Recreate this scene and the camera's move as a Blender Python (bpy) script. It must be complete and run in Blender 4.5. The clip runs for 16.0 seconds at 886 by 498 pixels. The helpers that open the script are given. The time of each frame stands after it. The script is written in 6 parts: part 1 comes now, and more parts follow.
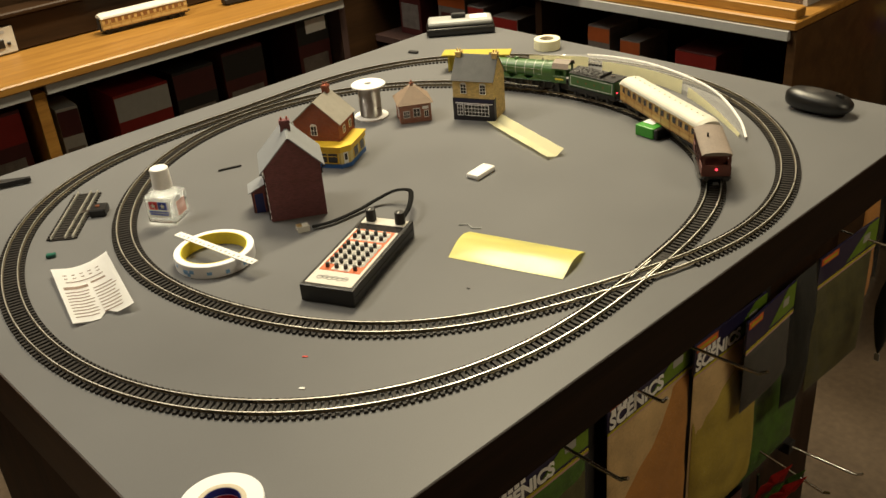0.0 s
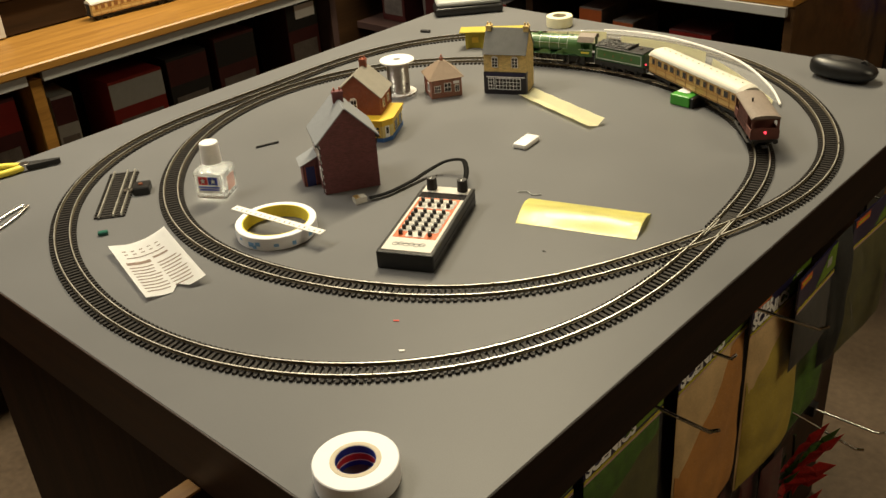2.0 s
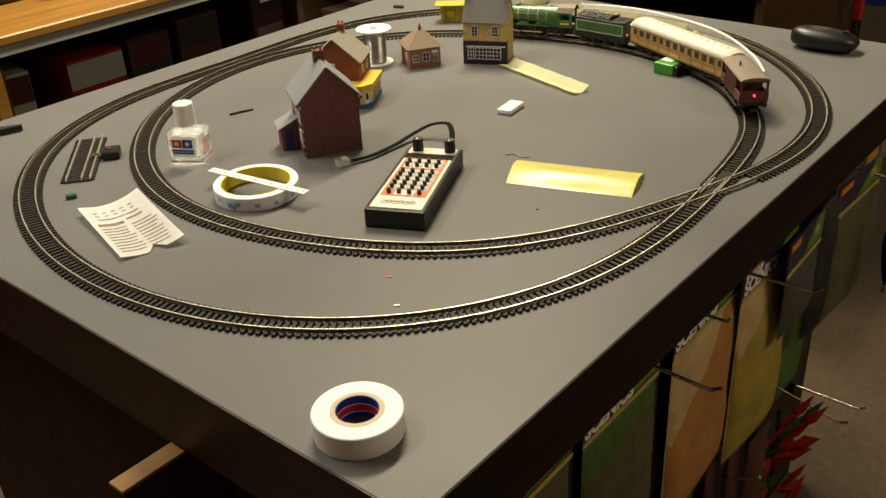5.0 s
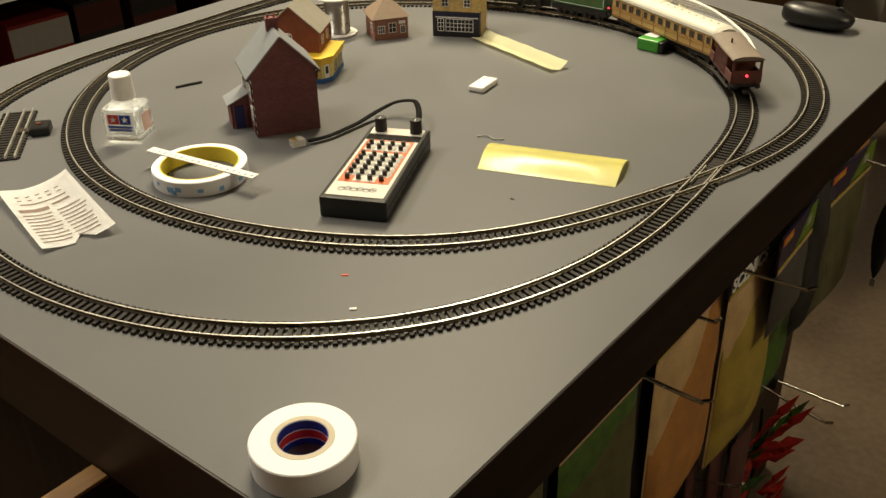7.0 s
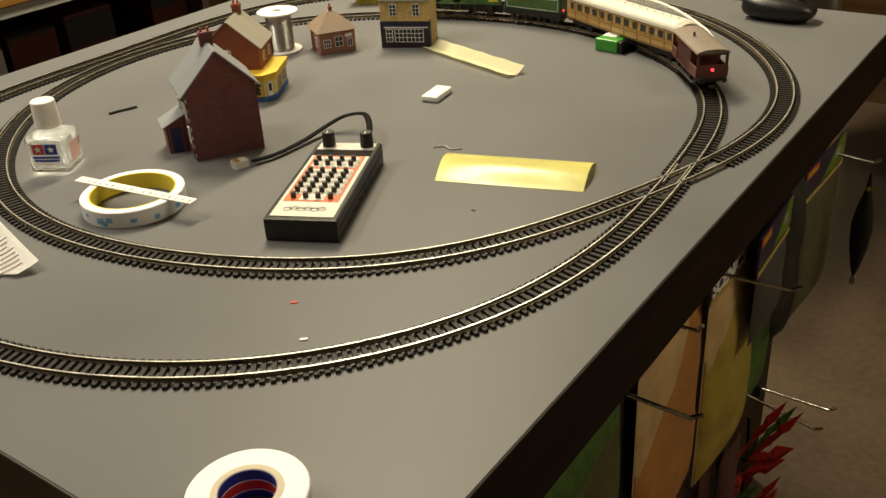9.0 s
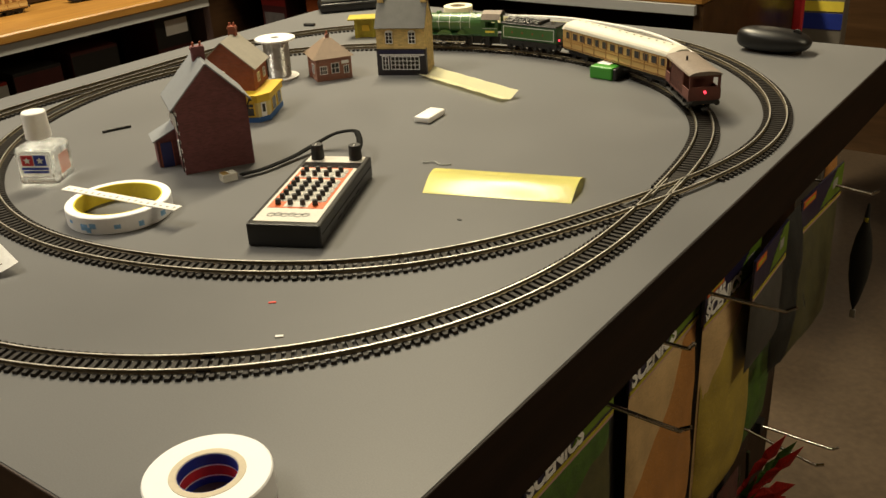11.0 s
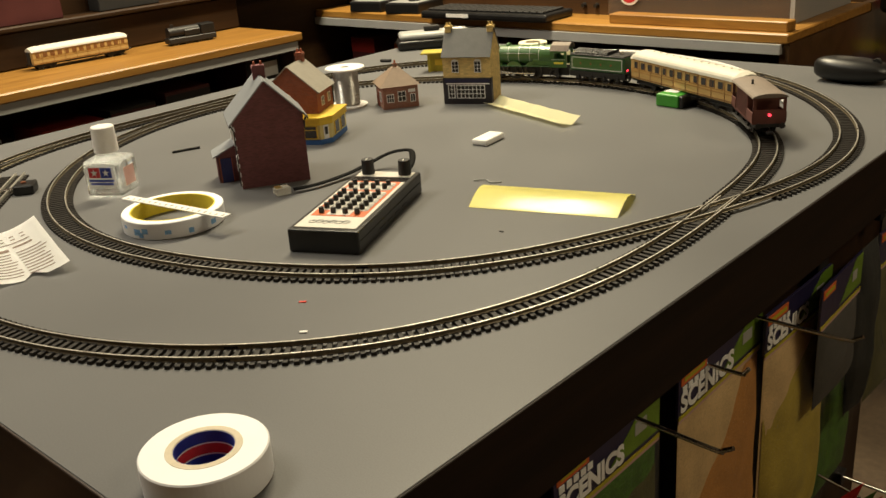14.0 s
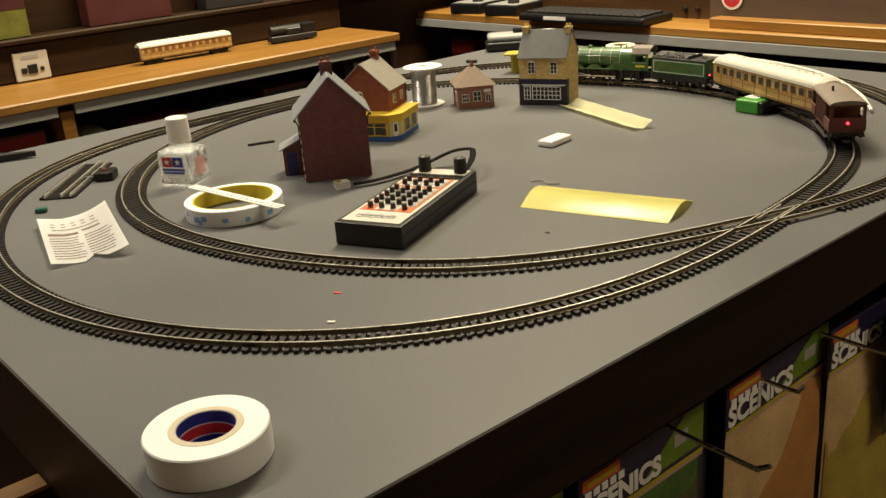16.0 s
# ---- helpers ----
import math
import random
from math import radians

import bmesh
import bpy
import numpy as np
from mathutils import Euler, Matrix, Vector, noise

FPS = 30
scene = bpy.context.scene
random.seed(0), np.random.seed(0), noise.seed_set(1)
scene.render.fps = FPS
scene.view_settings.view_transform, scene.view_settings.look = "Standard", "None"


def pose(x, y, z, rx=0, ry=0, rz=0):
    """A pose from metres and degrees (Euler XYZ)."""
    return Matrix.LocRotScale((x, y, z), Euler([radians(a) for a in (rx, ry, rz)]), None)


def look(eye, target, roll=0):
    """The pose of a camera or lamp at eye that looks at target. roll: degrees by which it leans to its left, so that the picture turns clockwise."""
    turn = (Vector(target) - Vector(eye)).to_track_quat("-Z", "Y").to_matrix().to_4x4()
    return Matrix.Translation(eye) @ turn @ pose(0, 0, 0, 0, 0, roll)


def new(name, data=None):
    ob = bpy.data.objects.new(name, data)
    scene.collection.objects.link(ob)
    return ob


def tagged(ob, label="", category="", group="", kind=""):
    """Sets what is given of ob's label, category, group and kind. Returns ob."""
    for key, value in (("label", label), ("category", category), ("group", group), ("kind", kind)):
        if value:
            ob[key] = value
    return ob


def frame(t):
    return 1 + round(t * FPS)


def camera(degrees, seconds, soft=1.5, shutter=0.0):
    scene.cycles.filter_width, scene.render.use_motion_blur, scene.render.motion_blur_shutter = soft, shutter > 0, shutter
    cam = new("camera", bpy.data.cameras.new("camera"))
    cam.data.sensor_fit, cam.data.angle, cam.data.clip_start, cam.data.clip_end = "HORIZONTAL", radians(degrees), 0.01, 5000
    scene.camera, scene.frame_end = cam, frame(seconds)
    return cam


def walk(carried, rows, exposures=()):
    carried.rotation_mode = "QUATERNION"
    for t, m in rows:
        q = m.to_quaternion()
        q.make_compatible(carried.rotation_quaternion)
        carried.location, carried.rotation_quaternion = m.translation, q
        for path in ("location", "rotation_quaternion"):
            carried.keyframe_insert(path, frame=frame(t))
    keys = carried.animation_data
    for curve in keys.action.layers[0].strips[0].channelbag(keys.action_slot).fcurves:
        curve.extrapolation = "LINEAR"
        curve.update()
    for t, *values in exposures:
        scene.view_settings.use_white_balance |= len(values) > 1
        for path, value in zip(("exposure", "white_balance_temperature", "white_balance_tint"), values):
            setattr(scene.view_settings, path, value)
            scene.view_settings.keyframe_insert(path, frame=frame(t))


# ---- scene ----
cam = camera(50.5, 16.0)
PATH = [
    (0, (0.457, -0.187, 0.542), (-0.854, 0.978, -0.418), -4.8),
    (0.5, (0.438, -0.219, 0.537), (-0.84, 0.987, -0.419), -4.7),
    (1, (0.405, -0.26, 0.53), (-0.852, 0.952, -0.445), -4.1),
    (1.5, (0.377, -0.286, 0.528), (-0.852, 0.95, -0.453), -4.4),
    (2, (0.36, -0.306, 0.52), (-0.859, 0.946, -0.453), -4.3),
    (2.5, (0.358, -0.315, 0.517), (-0.849, 0.949, -0.454), -4.4),
    (3, (0.35, -0.326, 0.501), (-0.832, 0.95, -0.486), -3.0),
    (5.5, (0.305, -0.328, 0.45), (-0.843, 0.999, -0.511), -3.1),
    (6, (0.285, -0.298, 0.443), (-0.882, 0.99, -0.547), -3.0),
    (6.5, (0.277, -0.274, 0.433), (-0.881, 1.007, -0.578), -2.3),
    (7, (0.263, -0.252, 0.424), (-0.82, 1.09, -0.589), -1.4),
    (7.5, (0.251, -0.234, 0.41), (-0.8, 1.13, -0.607), -1.4),
    (8, (0.243, -0.216, 0.4), (-0.789, 1.152, -0.631), -1.4),
    (8.5, (0.239, -0.207, 0.394), (-0.798, 1.16, -0.634), -2.8),
    (9, (0.233, -0.202, 0.383), (-0.809, 1.203, -0.587), -3.5),
    (9.5, (0.24, -0.202, 0.372), (-0.809, 1.231, -0.548), -3.8),
    (12, (0.256, -0.194, 0.314), (-0.844, 1.269, -0.493), -2.2),
    (12.5, (0.254, -0.181, 0.304), (-0.838, 1.303, -0.474), -1.8),
    (13, (0.266, -0.178, 0.298), (-0.894, 1.264, -0.459), -3.3),
    (13.5, (0.284, -0.18, 0.296), (-0.934, 1.219, -0.452), -3.6),
    (14, (0.3, -0.177, 0.293), (-0.977, 1.178, -0.438), -4.2),
    (14.5, (0.314, -0.168, 0.292), (-1.002, 1.155, -0.425), -3.6),
    (15, (0.328, -0.158, 0.289), (-1.025, 1.13, -0.426), -3.9),
    (15.5, (0.338, -0.15, 0.285), (-1.056, 1.093, -0.429), -3.8),
    (16, (0.342, -0.137, 0.284), (-1.102, 1.053, -0.423), -4.4),
]
walk(cam, [(t, look(eye, target, roll)) for t, eye, target, roll in PATH])

# ---- world and lamps ----
world = bpy.data.worlds.new("shop_air")
scene.world = world
world.use_nodes = True
world.node_tree.nodes["Background"].inputs[0].default_value = (0.9, 0.75, 0.55, 1)
world.node_tree.nodes["Background"].inputs[1].default_value = 0.02

FLOOR = -0.85
CEIL = 1.75


def ceiling_lamp(x, y, watts, tint, length=1.2, wide=0.16, turn=0):
    data = bpy.data.lights.new("ceiling_lamp", "AREA")
    data.shape, data.size, data.size_y, data.energy, data.color = "RECTANGLE", length, wide, watts, tint
    ob = new("ceiling_lamp", data)
    ob.matrix_world = pose(x, y, CEIL - 0.07, 0, 0, turn)


WARM, COOL = (1.0, 0.86, 0.58), (1.0, 0.91, 0.72)
LAMPS = [(-1.15, 1.40, 82, 90, WARM), (-1.40, -0.25, 33, 90, COOL), (1.45, 1.40, 20, 90, WARM)]
for lx, ly, lw, lt, tint in LAMPS:
    ceiling_lamp(lx, ly, lw, tint, turn=lt)

# ---- materials ----


def mat(name, col, rough=0.5, metal=0.0, var=0.12, scale=40.0, fine=400.0, bump=0.0, coat=0.0, random_piece=0.0, stretch=(1, 1, 1), spec=0.5, through_light=0.0):
    m = bpy.data.materials.new(name)
    m.use_nodes = True
    nt = m.node_tree
    n, l = nt.nodes, nt.links
    bs = n["Principled BSDF"]
    bs.inputs["Roughness"].default_value = rough
    bs.inputs["Metallic"].default_value = metal
    bs.inputs["Specular IOR Level"].default_value = spec
    if coat:
        bs.inputs["Coat Weight"].default_value = coat
        bs.inputs["Coat Roughness"].default_value = 0.12
    tc = n.new("ShaderNodeTexCoord")
    mp = n.new("ShaderNodeMapping")
    mp.inputs["Scale"].default_value = stretch
    l.new(tc.outputs["Object"], mp.inputs["Vector"])
    big = n.new("ShaderNodeTexNoise")
    big.inputs["Scale"].default_value, big.inputs["Detail"].default_value = scale, 4
    small = n.new("ShaderNodeTexNoise")
    small.inputs["Scale"].default_value, small.inputs["Detail"].default_value = fine, 3
    l.new(mp.outputs[0], big.inputs["Vector"])
    l.new(mp.outputs[0], small.inputs["Vector"])
    add = n.new("ShaderNodeMath")
    add.operation = "ADD"
    l.new(big.outputs["Fac"], add.inputs[0])
    l.new(small.outputs["Fac"], add.inputs[1])
    rng = n.new("ShaderNodeMapRange")
    rng.inputs["From Min"].default_value, rng.inputs["From Max"].default_value = 0.65, 1.35
    rng.inputs["To Min"].default_value, rng.inputs["To Max"].default_value = 1 - var, 1 + var
    l.new(add.outputs[0], rng.inputs["Value"])
    fac = rng.outputs[0]
    if random_piece:
        oi = n.new("ShaderNodeObjectInfo")
        r2 = n.new("ShaderNodeMapRange")
        r2.inputs["To Min"].default_value, r2.inputs["To Max"].default_value = 1 - random_piece, 1 + random_piece
        l.new(oi.outputs["Random"], r2.inputs["Value"])
        mu = n.new("ShaderNodeMath")
        mu.operation = "MULTIPLY"
        l.new(fac, mu.inputs[0])
        l.new(r2.outputs[0], mu.inputs[1])
        fac = mu.outputs[0]
    vm = n.new("ShaderNodeVectorMath")
    vm.operation = "SCALE"
    vm.inputs[0].default_value = col[:3]
    l.new(fac, vm.inputs["Scale"])
    l.new(vm.outputs[0], bs.inputs["Base Color"])
    rr = n.new("ShaderNodeMapRange")
    rr.inputs["To Min"].default_value, rr.inputs["To Max"].default_value = max(0.02, rough - 0.08), min(1, rough + 0.08)
    l.new(big.outputs["Fac"], rr.inputs["Value"])
    l.new(rr.outputs[0], bs.inputs["Roughness"])
    if bump:
        bp = n.new("ShaderNodeBump")
        bp.inputs["Strength"].default_value = 0.5
        bp.inputs["Distance"].default_value = bump
        l.new(small.outputs["Fac"], bp.inputs["Height"])
        l.new(bp.outputs[0], bs.inputs["Normal"])
    if through_light:
        tl, mx = n.new("ShaderNodeBsdfTranslucent"), n.new("ShaderNodeMixShader")
        mx.inputs[0].default_value = through_light
        l.new(vm.outputs[0], tl.inputs["Color"])
        l.new(bs.outputs[0], mx.inputs[1])
        l.new(tl.outputs[0], mx.inputs[2])
        l.new(mx.outputs[0], n["Material Output"].inputs["Surface"])
    return m


def glass(name, tint=(1, 1, 1), rough=0.03, ior=1.45):
    m = bpy.data.materials.new(name)
    m.use_nodes = True
    bs = m.node_tree.nodes["Principled BSDF"]
    bs.inputs["Base Color"].default_value = (*tint, 1)
    bs.inputs["Roughness"].default_value = rough
    bs.inputs["IOR"].default_value = ior
    bs.inputs["Transmission Weight"].default_value = 1
    return m


def film(name, tint=(1, 1, 1), share=0.8, rough=0.1):
    """Thin clear plastic: mostly see-through, with a gloss on top."""
    m = bpy.data.materials.new(name)
    m.use_nodes = True
    n, l = m.node_tree.nodes, m.node_tree.links
    bs = n["Principled BSDF"]
    bs.inputs["Base Color"].default_value = (*tint, 1)
    bs.inputs["Roughness"].default_value = rough
    tr = n.new("ShaderNodeBsdfTransparent")
    mx = n.new("ShaderNodeMixShader")
    mx.inputs[0].default_value = share
    l.new(bs.outputs[0], mx.inputs[1])
    l.new(tr.outputs[0], mx.inputs[2])
    l.new(mx.outputs[0], n["Material Output"].inputs["Surface"])
    return m


def glow(name, col, strength):
    m = bpy.data.materials.new(name)
    m.use_nodes = True
    bs = m.node_tree.nodes["Principled BSDF"]
    bs.inputs["Base Color"].default_value = (*col, 1)
    bs.inputs["Emission Color"].default_value = (*col, 1)
    bs.inputs["Emission Strength"].default_value = strength
    return m


def wood(name, dark, light, rough=0.35, along="Y", size=6.0, spec=0.5):
    m = bpy.data.materials.new(name)
    m.use_nodes = True
    n, l = m.node_tree.nodes, m.node_tree.links
    bs = n["Principled BSDF"]
    bs.inputs["Specular IOR Level"].default_value = spec
    tc, mp = n.new("ShaderNodeTexCoord"), n.new("ShaderNodeMapping")
    mp.inputs["Scale"].default_value = {"X": (0.6, 9, 9), "Y": (9, 0.6, 9), "Z": (9, 9, 0.6)}[along]
    l.new(tc.outputs["Object"], mp.inputs["Vector"])
    a, b = n.new("ShaderNodeTexNoise"), n.new("ShaderNodeTexNoise")
    a.inputs["Scale"].default_value, a.inputs["Detail"].default_value, a.inputs["Distortion"].default_value = size, 6, 0.6
    b.inputs["Scale"].default_value, b.inputs["Detail"].default_value = size * 7, 3
    l.new(mp.outputs[0], a.inputs["Vector"])
    l.new(mp.outputs[0], b.inputs["Vector"])
    mx = n.new("ShaderNodeMath")
    mx.operation = "MULTIPLY_ADD"
    mx.inputs[1].default_value, mx.inputs[2].default_value = 0.35, -0.16
    l.new(b.outputs["Fac"], mx.inputs[0])
    ad = n.new("ShaderNodeMath")
    l.new(a.outputs["Fac"], ad.inputs[0])
    l.new(mx.outputs[0], ad.inputs[1])
    cr = n.new("ShaderNodeValToRGB")
    cr.color_ramp.elements[0].position, cr.color_ramp.elements[0].color = 0.3, (*dark, 1)
    cr.color_ramp.elements[1].position, cr.color_ramp.elements[1].color = 0.72, (*light, 1)
    l.new(ad.outputs[0], cr.inputs[0])
    l.new(cr.outputs[0], bs.inputs["Base Color"])
    bs.inputs["Roughness"].default_value = rough
    bp = n.new("ShaderNodeBump")
    bp.inputs["Strength"].default_value, bp.inputs["Distance"].default_value = 0.3, 0.0006
    l.new(ad.outputs[0], bp.inputs["Height"])
    l.new(bp.outputs[0], bs.inputs["Normal"])
    return m


def brickwork(name, col, mortar, w=0.0042, h=0.0014, rough=0.8):
    """Printed card brickwork of a model building."""
    m = bpy.data.materials.new(name)
    m.use_nodes = True
    n, l = m.node_tree.nodes, m.node_tree.links
    bs = n["Principled BSDF"]
    tc = n.new("ShaderNodeTexCoord")
    sep, comb, ad = n.new("ShaderNodeSeparateXYZ"), n.new("ShaderNodeCombineXYZ"), n.new("ShaderNodeMath")
    l.new(tc.outputs["Object"], sep.inputs[0])
    l.new(sep.outputs[0], ad.inputs[0])
    l.new(sep.outputs[1], ad.inputs[1])
    l.new(ad.outputs[0], comb.inputs[0])
    l.new(sep.outputs[2], comb.inputs[1])
    br = n.new("ShaderNodeTexBrick")
    br.inputs["Scale"].default_value = 1
    br.inputs["Brick Width"].default_value, br.inputs["Row Height"].default_value, br.inputs["Mortar Size"].default_value = w, h, 0.00018
    br.inputs["Color1"].default_value = (*[c * 0.82 for c in col], 1)
    br.inputs["Color2"].default_value = (*[c * 1.2 for c in col], 1)
    br.inputs["Mortar"].default_value = (*mortar, 1)
    l.new(comb.outputs[0], br.inputs["Vector"])
    ns = n.new("ShaderNodeTexNoise")
    ns.inputs["Scale"].default_value, ns.inputs["Detail"].default_value = 90, 4
    l.new(tc.outputs["Object"], ns.inputs["Vector"])
    rg = n.new("ShaderNodeMapRange")
    rg.inputs["To Min"].default_value, rg.inputs["To Max"].default_value = 0.75, 1.25
    l.new(ns.outputs["Fac"], rg.inputs["Value"])
    vm = n.new("ShaderNodeVectorMath")
    vm.operation = "SCALE"
    l.new(br.outputs["Color"], vm.inputs[0])
    l.new(rg.outputs[0], vm.inputs["Scale"])
    l.new(vm.outputs[0], bs.inputs["Base Color"])
    bs.inputs["Roughness"].default_value = rough
    return m


M_TABLE = mat("grey_table_paint", (0.138, 0.139, 0.142), 0.42, var=0.10, scale=5, fine=900, bump=0.00012, spec=0.16)
# same veneer as the next, darkened to hold the long side's shade
M_APRON = wood("shaded_brown_veneer", (0.008, 0.0045, 0.003), (0.018, 0.009, 0.0055), 0.6, "Y", 6.0, 0.18)
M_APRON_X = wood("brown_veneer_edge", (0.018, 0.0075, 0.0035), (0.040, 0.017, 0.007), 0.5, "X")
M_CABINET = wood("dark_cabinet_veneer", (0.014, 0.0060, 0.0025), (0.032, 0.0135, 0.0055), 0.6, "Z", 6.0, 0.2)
M_OAK = wood("honey_oak", (0.20, 0.090, 0.016), (0.33, 0.165, 0.032), 0.42, "Y")
M_OAK_X = wood("honey_oak_board", (0.24, 0.108, 0.019), (0.39, 0.198, 0.040), 0.42, "X")
M_WALL = wood("brown_panelling", (0.017, 0.008, 0.003), (0.038, 0.018, 0.007), 0.5, "Y", 3, 0.2)
M_WALL_X = wood("brown_panelling_x", (0.048, 0.024, 0.010), (0.095, 0.050, 0.022), 0.3, "X", 3)
# near-black stands in for the shade under the counters
M_DARK = mat("shade_dark_interior", (0.040, 0.017, 0.014), 0.8, var=0.2, scale=6)
M_FLOOR = mat("shop_floor_vinyl", (0.082, 0.058, 0.038), 0.4, var=0.35, scale=5, fine=60)
M_CEIL = mat("ceiling_paint", (0.7, 0.66, 0.58), 0.9, var=0.03, scale=2)
M_PLAIN = mat("warm_wall_paint", (0.35, 0.26, 0.17), 0.8, var=0.05, scale=2)
M_STRIP = mat("grey_label_strip", (0.36, 0.36, 0.36), 0.35, var=0.05, scale=20)
M_BLACK = mat("black_plastic", (0.008, 0.008, 0.0085), 0.38, var=0.2, scale=60, fine=1500, bump=0.00005)
M_BLACK_MATT = mat("black_matt", (0.014, 0.013, 0.013), 0.65, var=0.25, scale=90)
M_SLEEPER = mat("sleeper_plastic", (0.016, 0.013, 0.011), 0.6, var=0.3, scale=300, random_piece=0.25, spec=0.3)
M_RAIL = mat("nickel_rail", (0.82, 0.80, 0.73), 0.30, 0.85, var=0.15, scale=60)
M_RAIL_SIDE = mat("tarnished_rail_side", (0.18, 0.148, 0.095), 0.42, 0.5, var=0.2, scale=80)
M_WHITE = mat("white_plastic", (0.85, 0.84, 0.82), 0.35, var=0.04, scale=80)
M_PAPER = mat("white_paper", (0.90, 0.90, 0.90), 0.7, var=0.03, scale=40, through_light=0.08)
M_INK = mat("brown_ink", (0.20, 0.14, 0.11), 0.7, var=0.2, scale=200)
M_TAPE_FACE = mat("wound_white_tape", (0.86, 0.87, 0.90), 0.5, var=0.04, scale=30, fine=2500, bump=0.00006)
M_CORE = mat("card_core", (0.62, 0.55, 0.42), 0.8, var=0.08, scale=80)
M_BLUE = mat("blue_print", (0.015, 0.035, 0.30), 0.5, var=0.1, scale=100)
M_RED = mat("red_print", (0.52, 0.025, 0.035), 0.5, var=0.1, scale=100)
M_CREAM = mat("masking_tape", (0.92, 0.89, 0.66), 0.6, var=0.04, scale=60, fine=1500, through_light=0.22)
M_YELLOW = mat("yellow_backing_sheet", (0.99, 0.94, 0.38), 0.24, var=0.01, scale=1.5, fine=30, through_light=0.05, spec=0.5)
M_YCORE = mat("yellow_core", (0.80, 0.66, 0.07), 0.5, var=0.08, scale=40)
M_GREEN_PLASTIC = mat("green_case", (0.05, 0.29, 0.03), 0.4, var=0.08, scale=60)
M_CLEAR = film("clear_acetate", (0.9, 0.9, 0.88), 0.86, 0.08)
M_BOTTLE = film("bottle_glass", (0.80, 0.82, 0.83), 0.86, 0.04)
M_GLASS = glass("clear_bottle_glass", (0.97, 0.985, 0.98), 0.01, 1.48)
M_LOCO = mat("apple_green_paint", (0.050, 0.130, 0.034), 0.32, var=0.1, scale=80, coat=0.3)
M_LOCO_DARK = mat("dark_green_paint", (0.018, 0.075, 0.020), 0.35, var=0.12, scale=80)
M_LINING = mat("white_lining", (0.42, 0.47, 0.38), 0.5, var=0.08, scale=200)
M_FRAME = mat("loco_black", (0.012, 0.011, 0.011), 0.5, var=0.3, scale=150, fine=1500, bump=0.0001)
M_STEEL = mat("bright_steel", (0.62, 0.60, 0.56), 0.25, 1.0, var=0.1, scale=100)
M_COAL = mat("coal", (0.018, 0.016, 0.015), 0.45, var=0.4, scale=400, bump=0.0003)
M_TEAK = wood("teak_coach_side", (0.40, 0.255, 0.085), (0.58, 0.39, 0.145), 0.4, "X", 30)
M_TEAK_DARK = mat("teak_moulding", (0.20, 0.085, 0.025), 0.4, var=0.15, scale=150)
M_COACH_ROOF = mat("cream_coach_roof", (0.62, 0.60, 0.52), 0.5, var=0.08, scale=50, fine=800)
M_PANE = mat("dark_pane", (0.03, 0.028, 0.028), 0.12, var=0.2, scale=100)
M_VAN = mat("bauxite_brown", (0.13, 0.045, 0.035), 0.55, var=0.18, scale=100, fine=1200)
M_VAN_ROOF = mat("grey_brown_roof", (0.20, 0.16, 0.13), 0.6, var=0.18, scale=60)
M_TAIL = glow("tail_lamp_red", (1.0, 0.05, 0.08), 2.5)
M_BRICK_DARK = brickwork("dark_red_brick_card", (0.150, 0.050, 0.055), (0.142, 0.056, 0.058))
M_BRICK_RED = brickwork("orange_red_brick_card", (0.26, 0.060, 0.025), (0.24, 0.12, 0.08))
M_BRICK_HUT = brickwork("red_brick_card", (0.27, 0.09, 0.06), (0.36, 0.27, 0.2))
M_STONE = brickwork("buff_stone_card", (0.60, 0.44, 0.17), (0.50, 0.36, 0.15), 0.006, 0.0024)
M_SLATE = mat("blue_grey_slate_card", (0.25, 0.265, 0.285), 0.5, var=0.12, scale=120, fine=700, stretch=(1, 1, 3))
M_SLATE_WARM = mat("warm_grey_slate_card", (0.27, 0.25, 0.21), 0.55, var=0.12, scale=120, fine=700)
M_SLATE_DARK = mat("dark_slate_card", (0.075, 0.075, 0.072), 0.45, var=0.15, scale=120, fine=700)
M_HUT_ROOF = mat("brown_slate_card", (0.24, 0.175, 0.125), 0.6, var=0.12, scale=120, fine=700)
M_TERRA = mat("terracotta_card", (0.33, 0.085, 0.04), 0.6, var=0.2, scale=300)
M_DOOR_BLUE = mat("navy_door_card", (0.012, 0.02, 0.13), 0.5, var=0.1, scale=200)
M_SHOP_YELLOW = mat("yellow_shop_card", (0.70, 0.47, 0.03), 0.5, var=0.06, scale=150)
M_SHOP_CREAM = mat("cream_shop_card", (0.66, 0.55, 0.22), 0.55, var=0.06, scale=150)
M_SHOP_BLUE = mat("blue_plinth_card", (0.03, 0.12, 0.36), 0.5, var=0.1, scale=150)
M_SHOP_BLACK = mat("black_shopfront_card", (0.014, 0.012, 0.018), 0.4, var=0.2, scale=200)
M_OLIVE = mat("olive_yellow_card", (0.42, 0.34, 0.03), 0.6, var=0.12, scale=100)
M_SOLDER = mat("solder_wire", (0.50, 0.49, 0.47), 0.3, 1.0, var=0.1, scale=90)
M_CORD = mat("black_cord_sheath", (0.005, 0.005, 0.005), 0.7, var=0.2, scale=80, spec=0.06)
M_ORANGE = mat("orange_print", (0.62, 0.13, 0.03), 0.5, var=0.06, scale=150)
M_GREY_KEY = mat("grey_legend", (0.36, 0.36, 0.34), 0.5, var=0.1, scale=300)
M_HANDSET_GREY = mat("grey_handset_plastic", (0.36, 0.37, 0.36), 0.4, var=0.08, scale=60)

# ---- mesh helpers ----


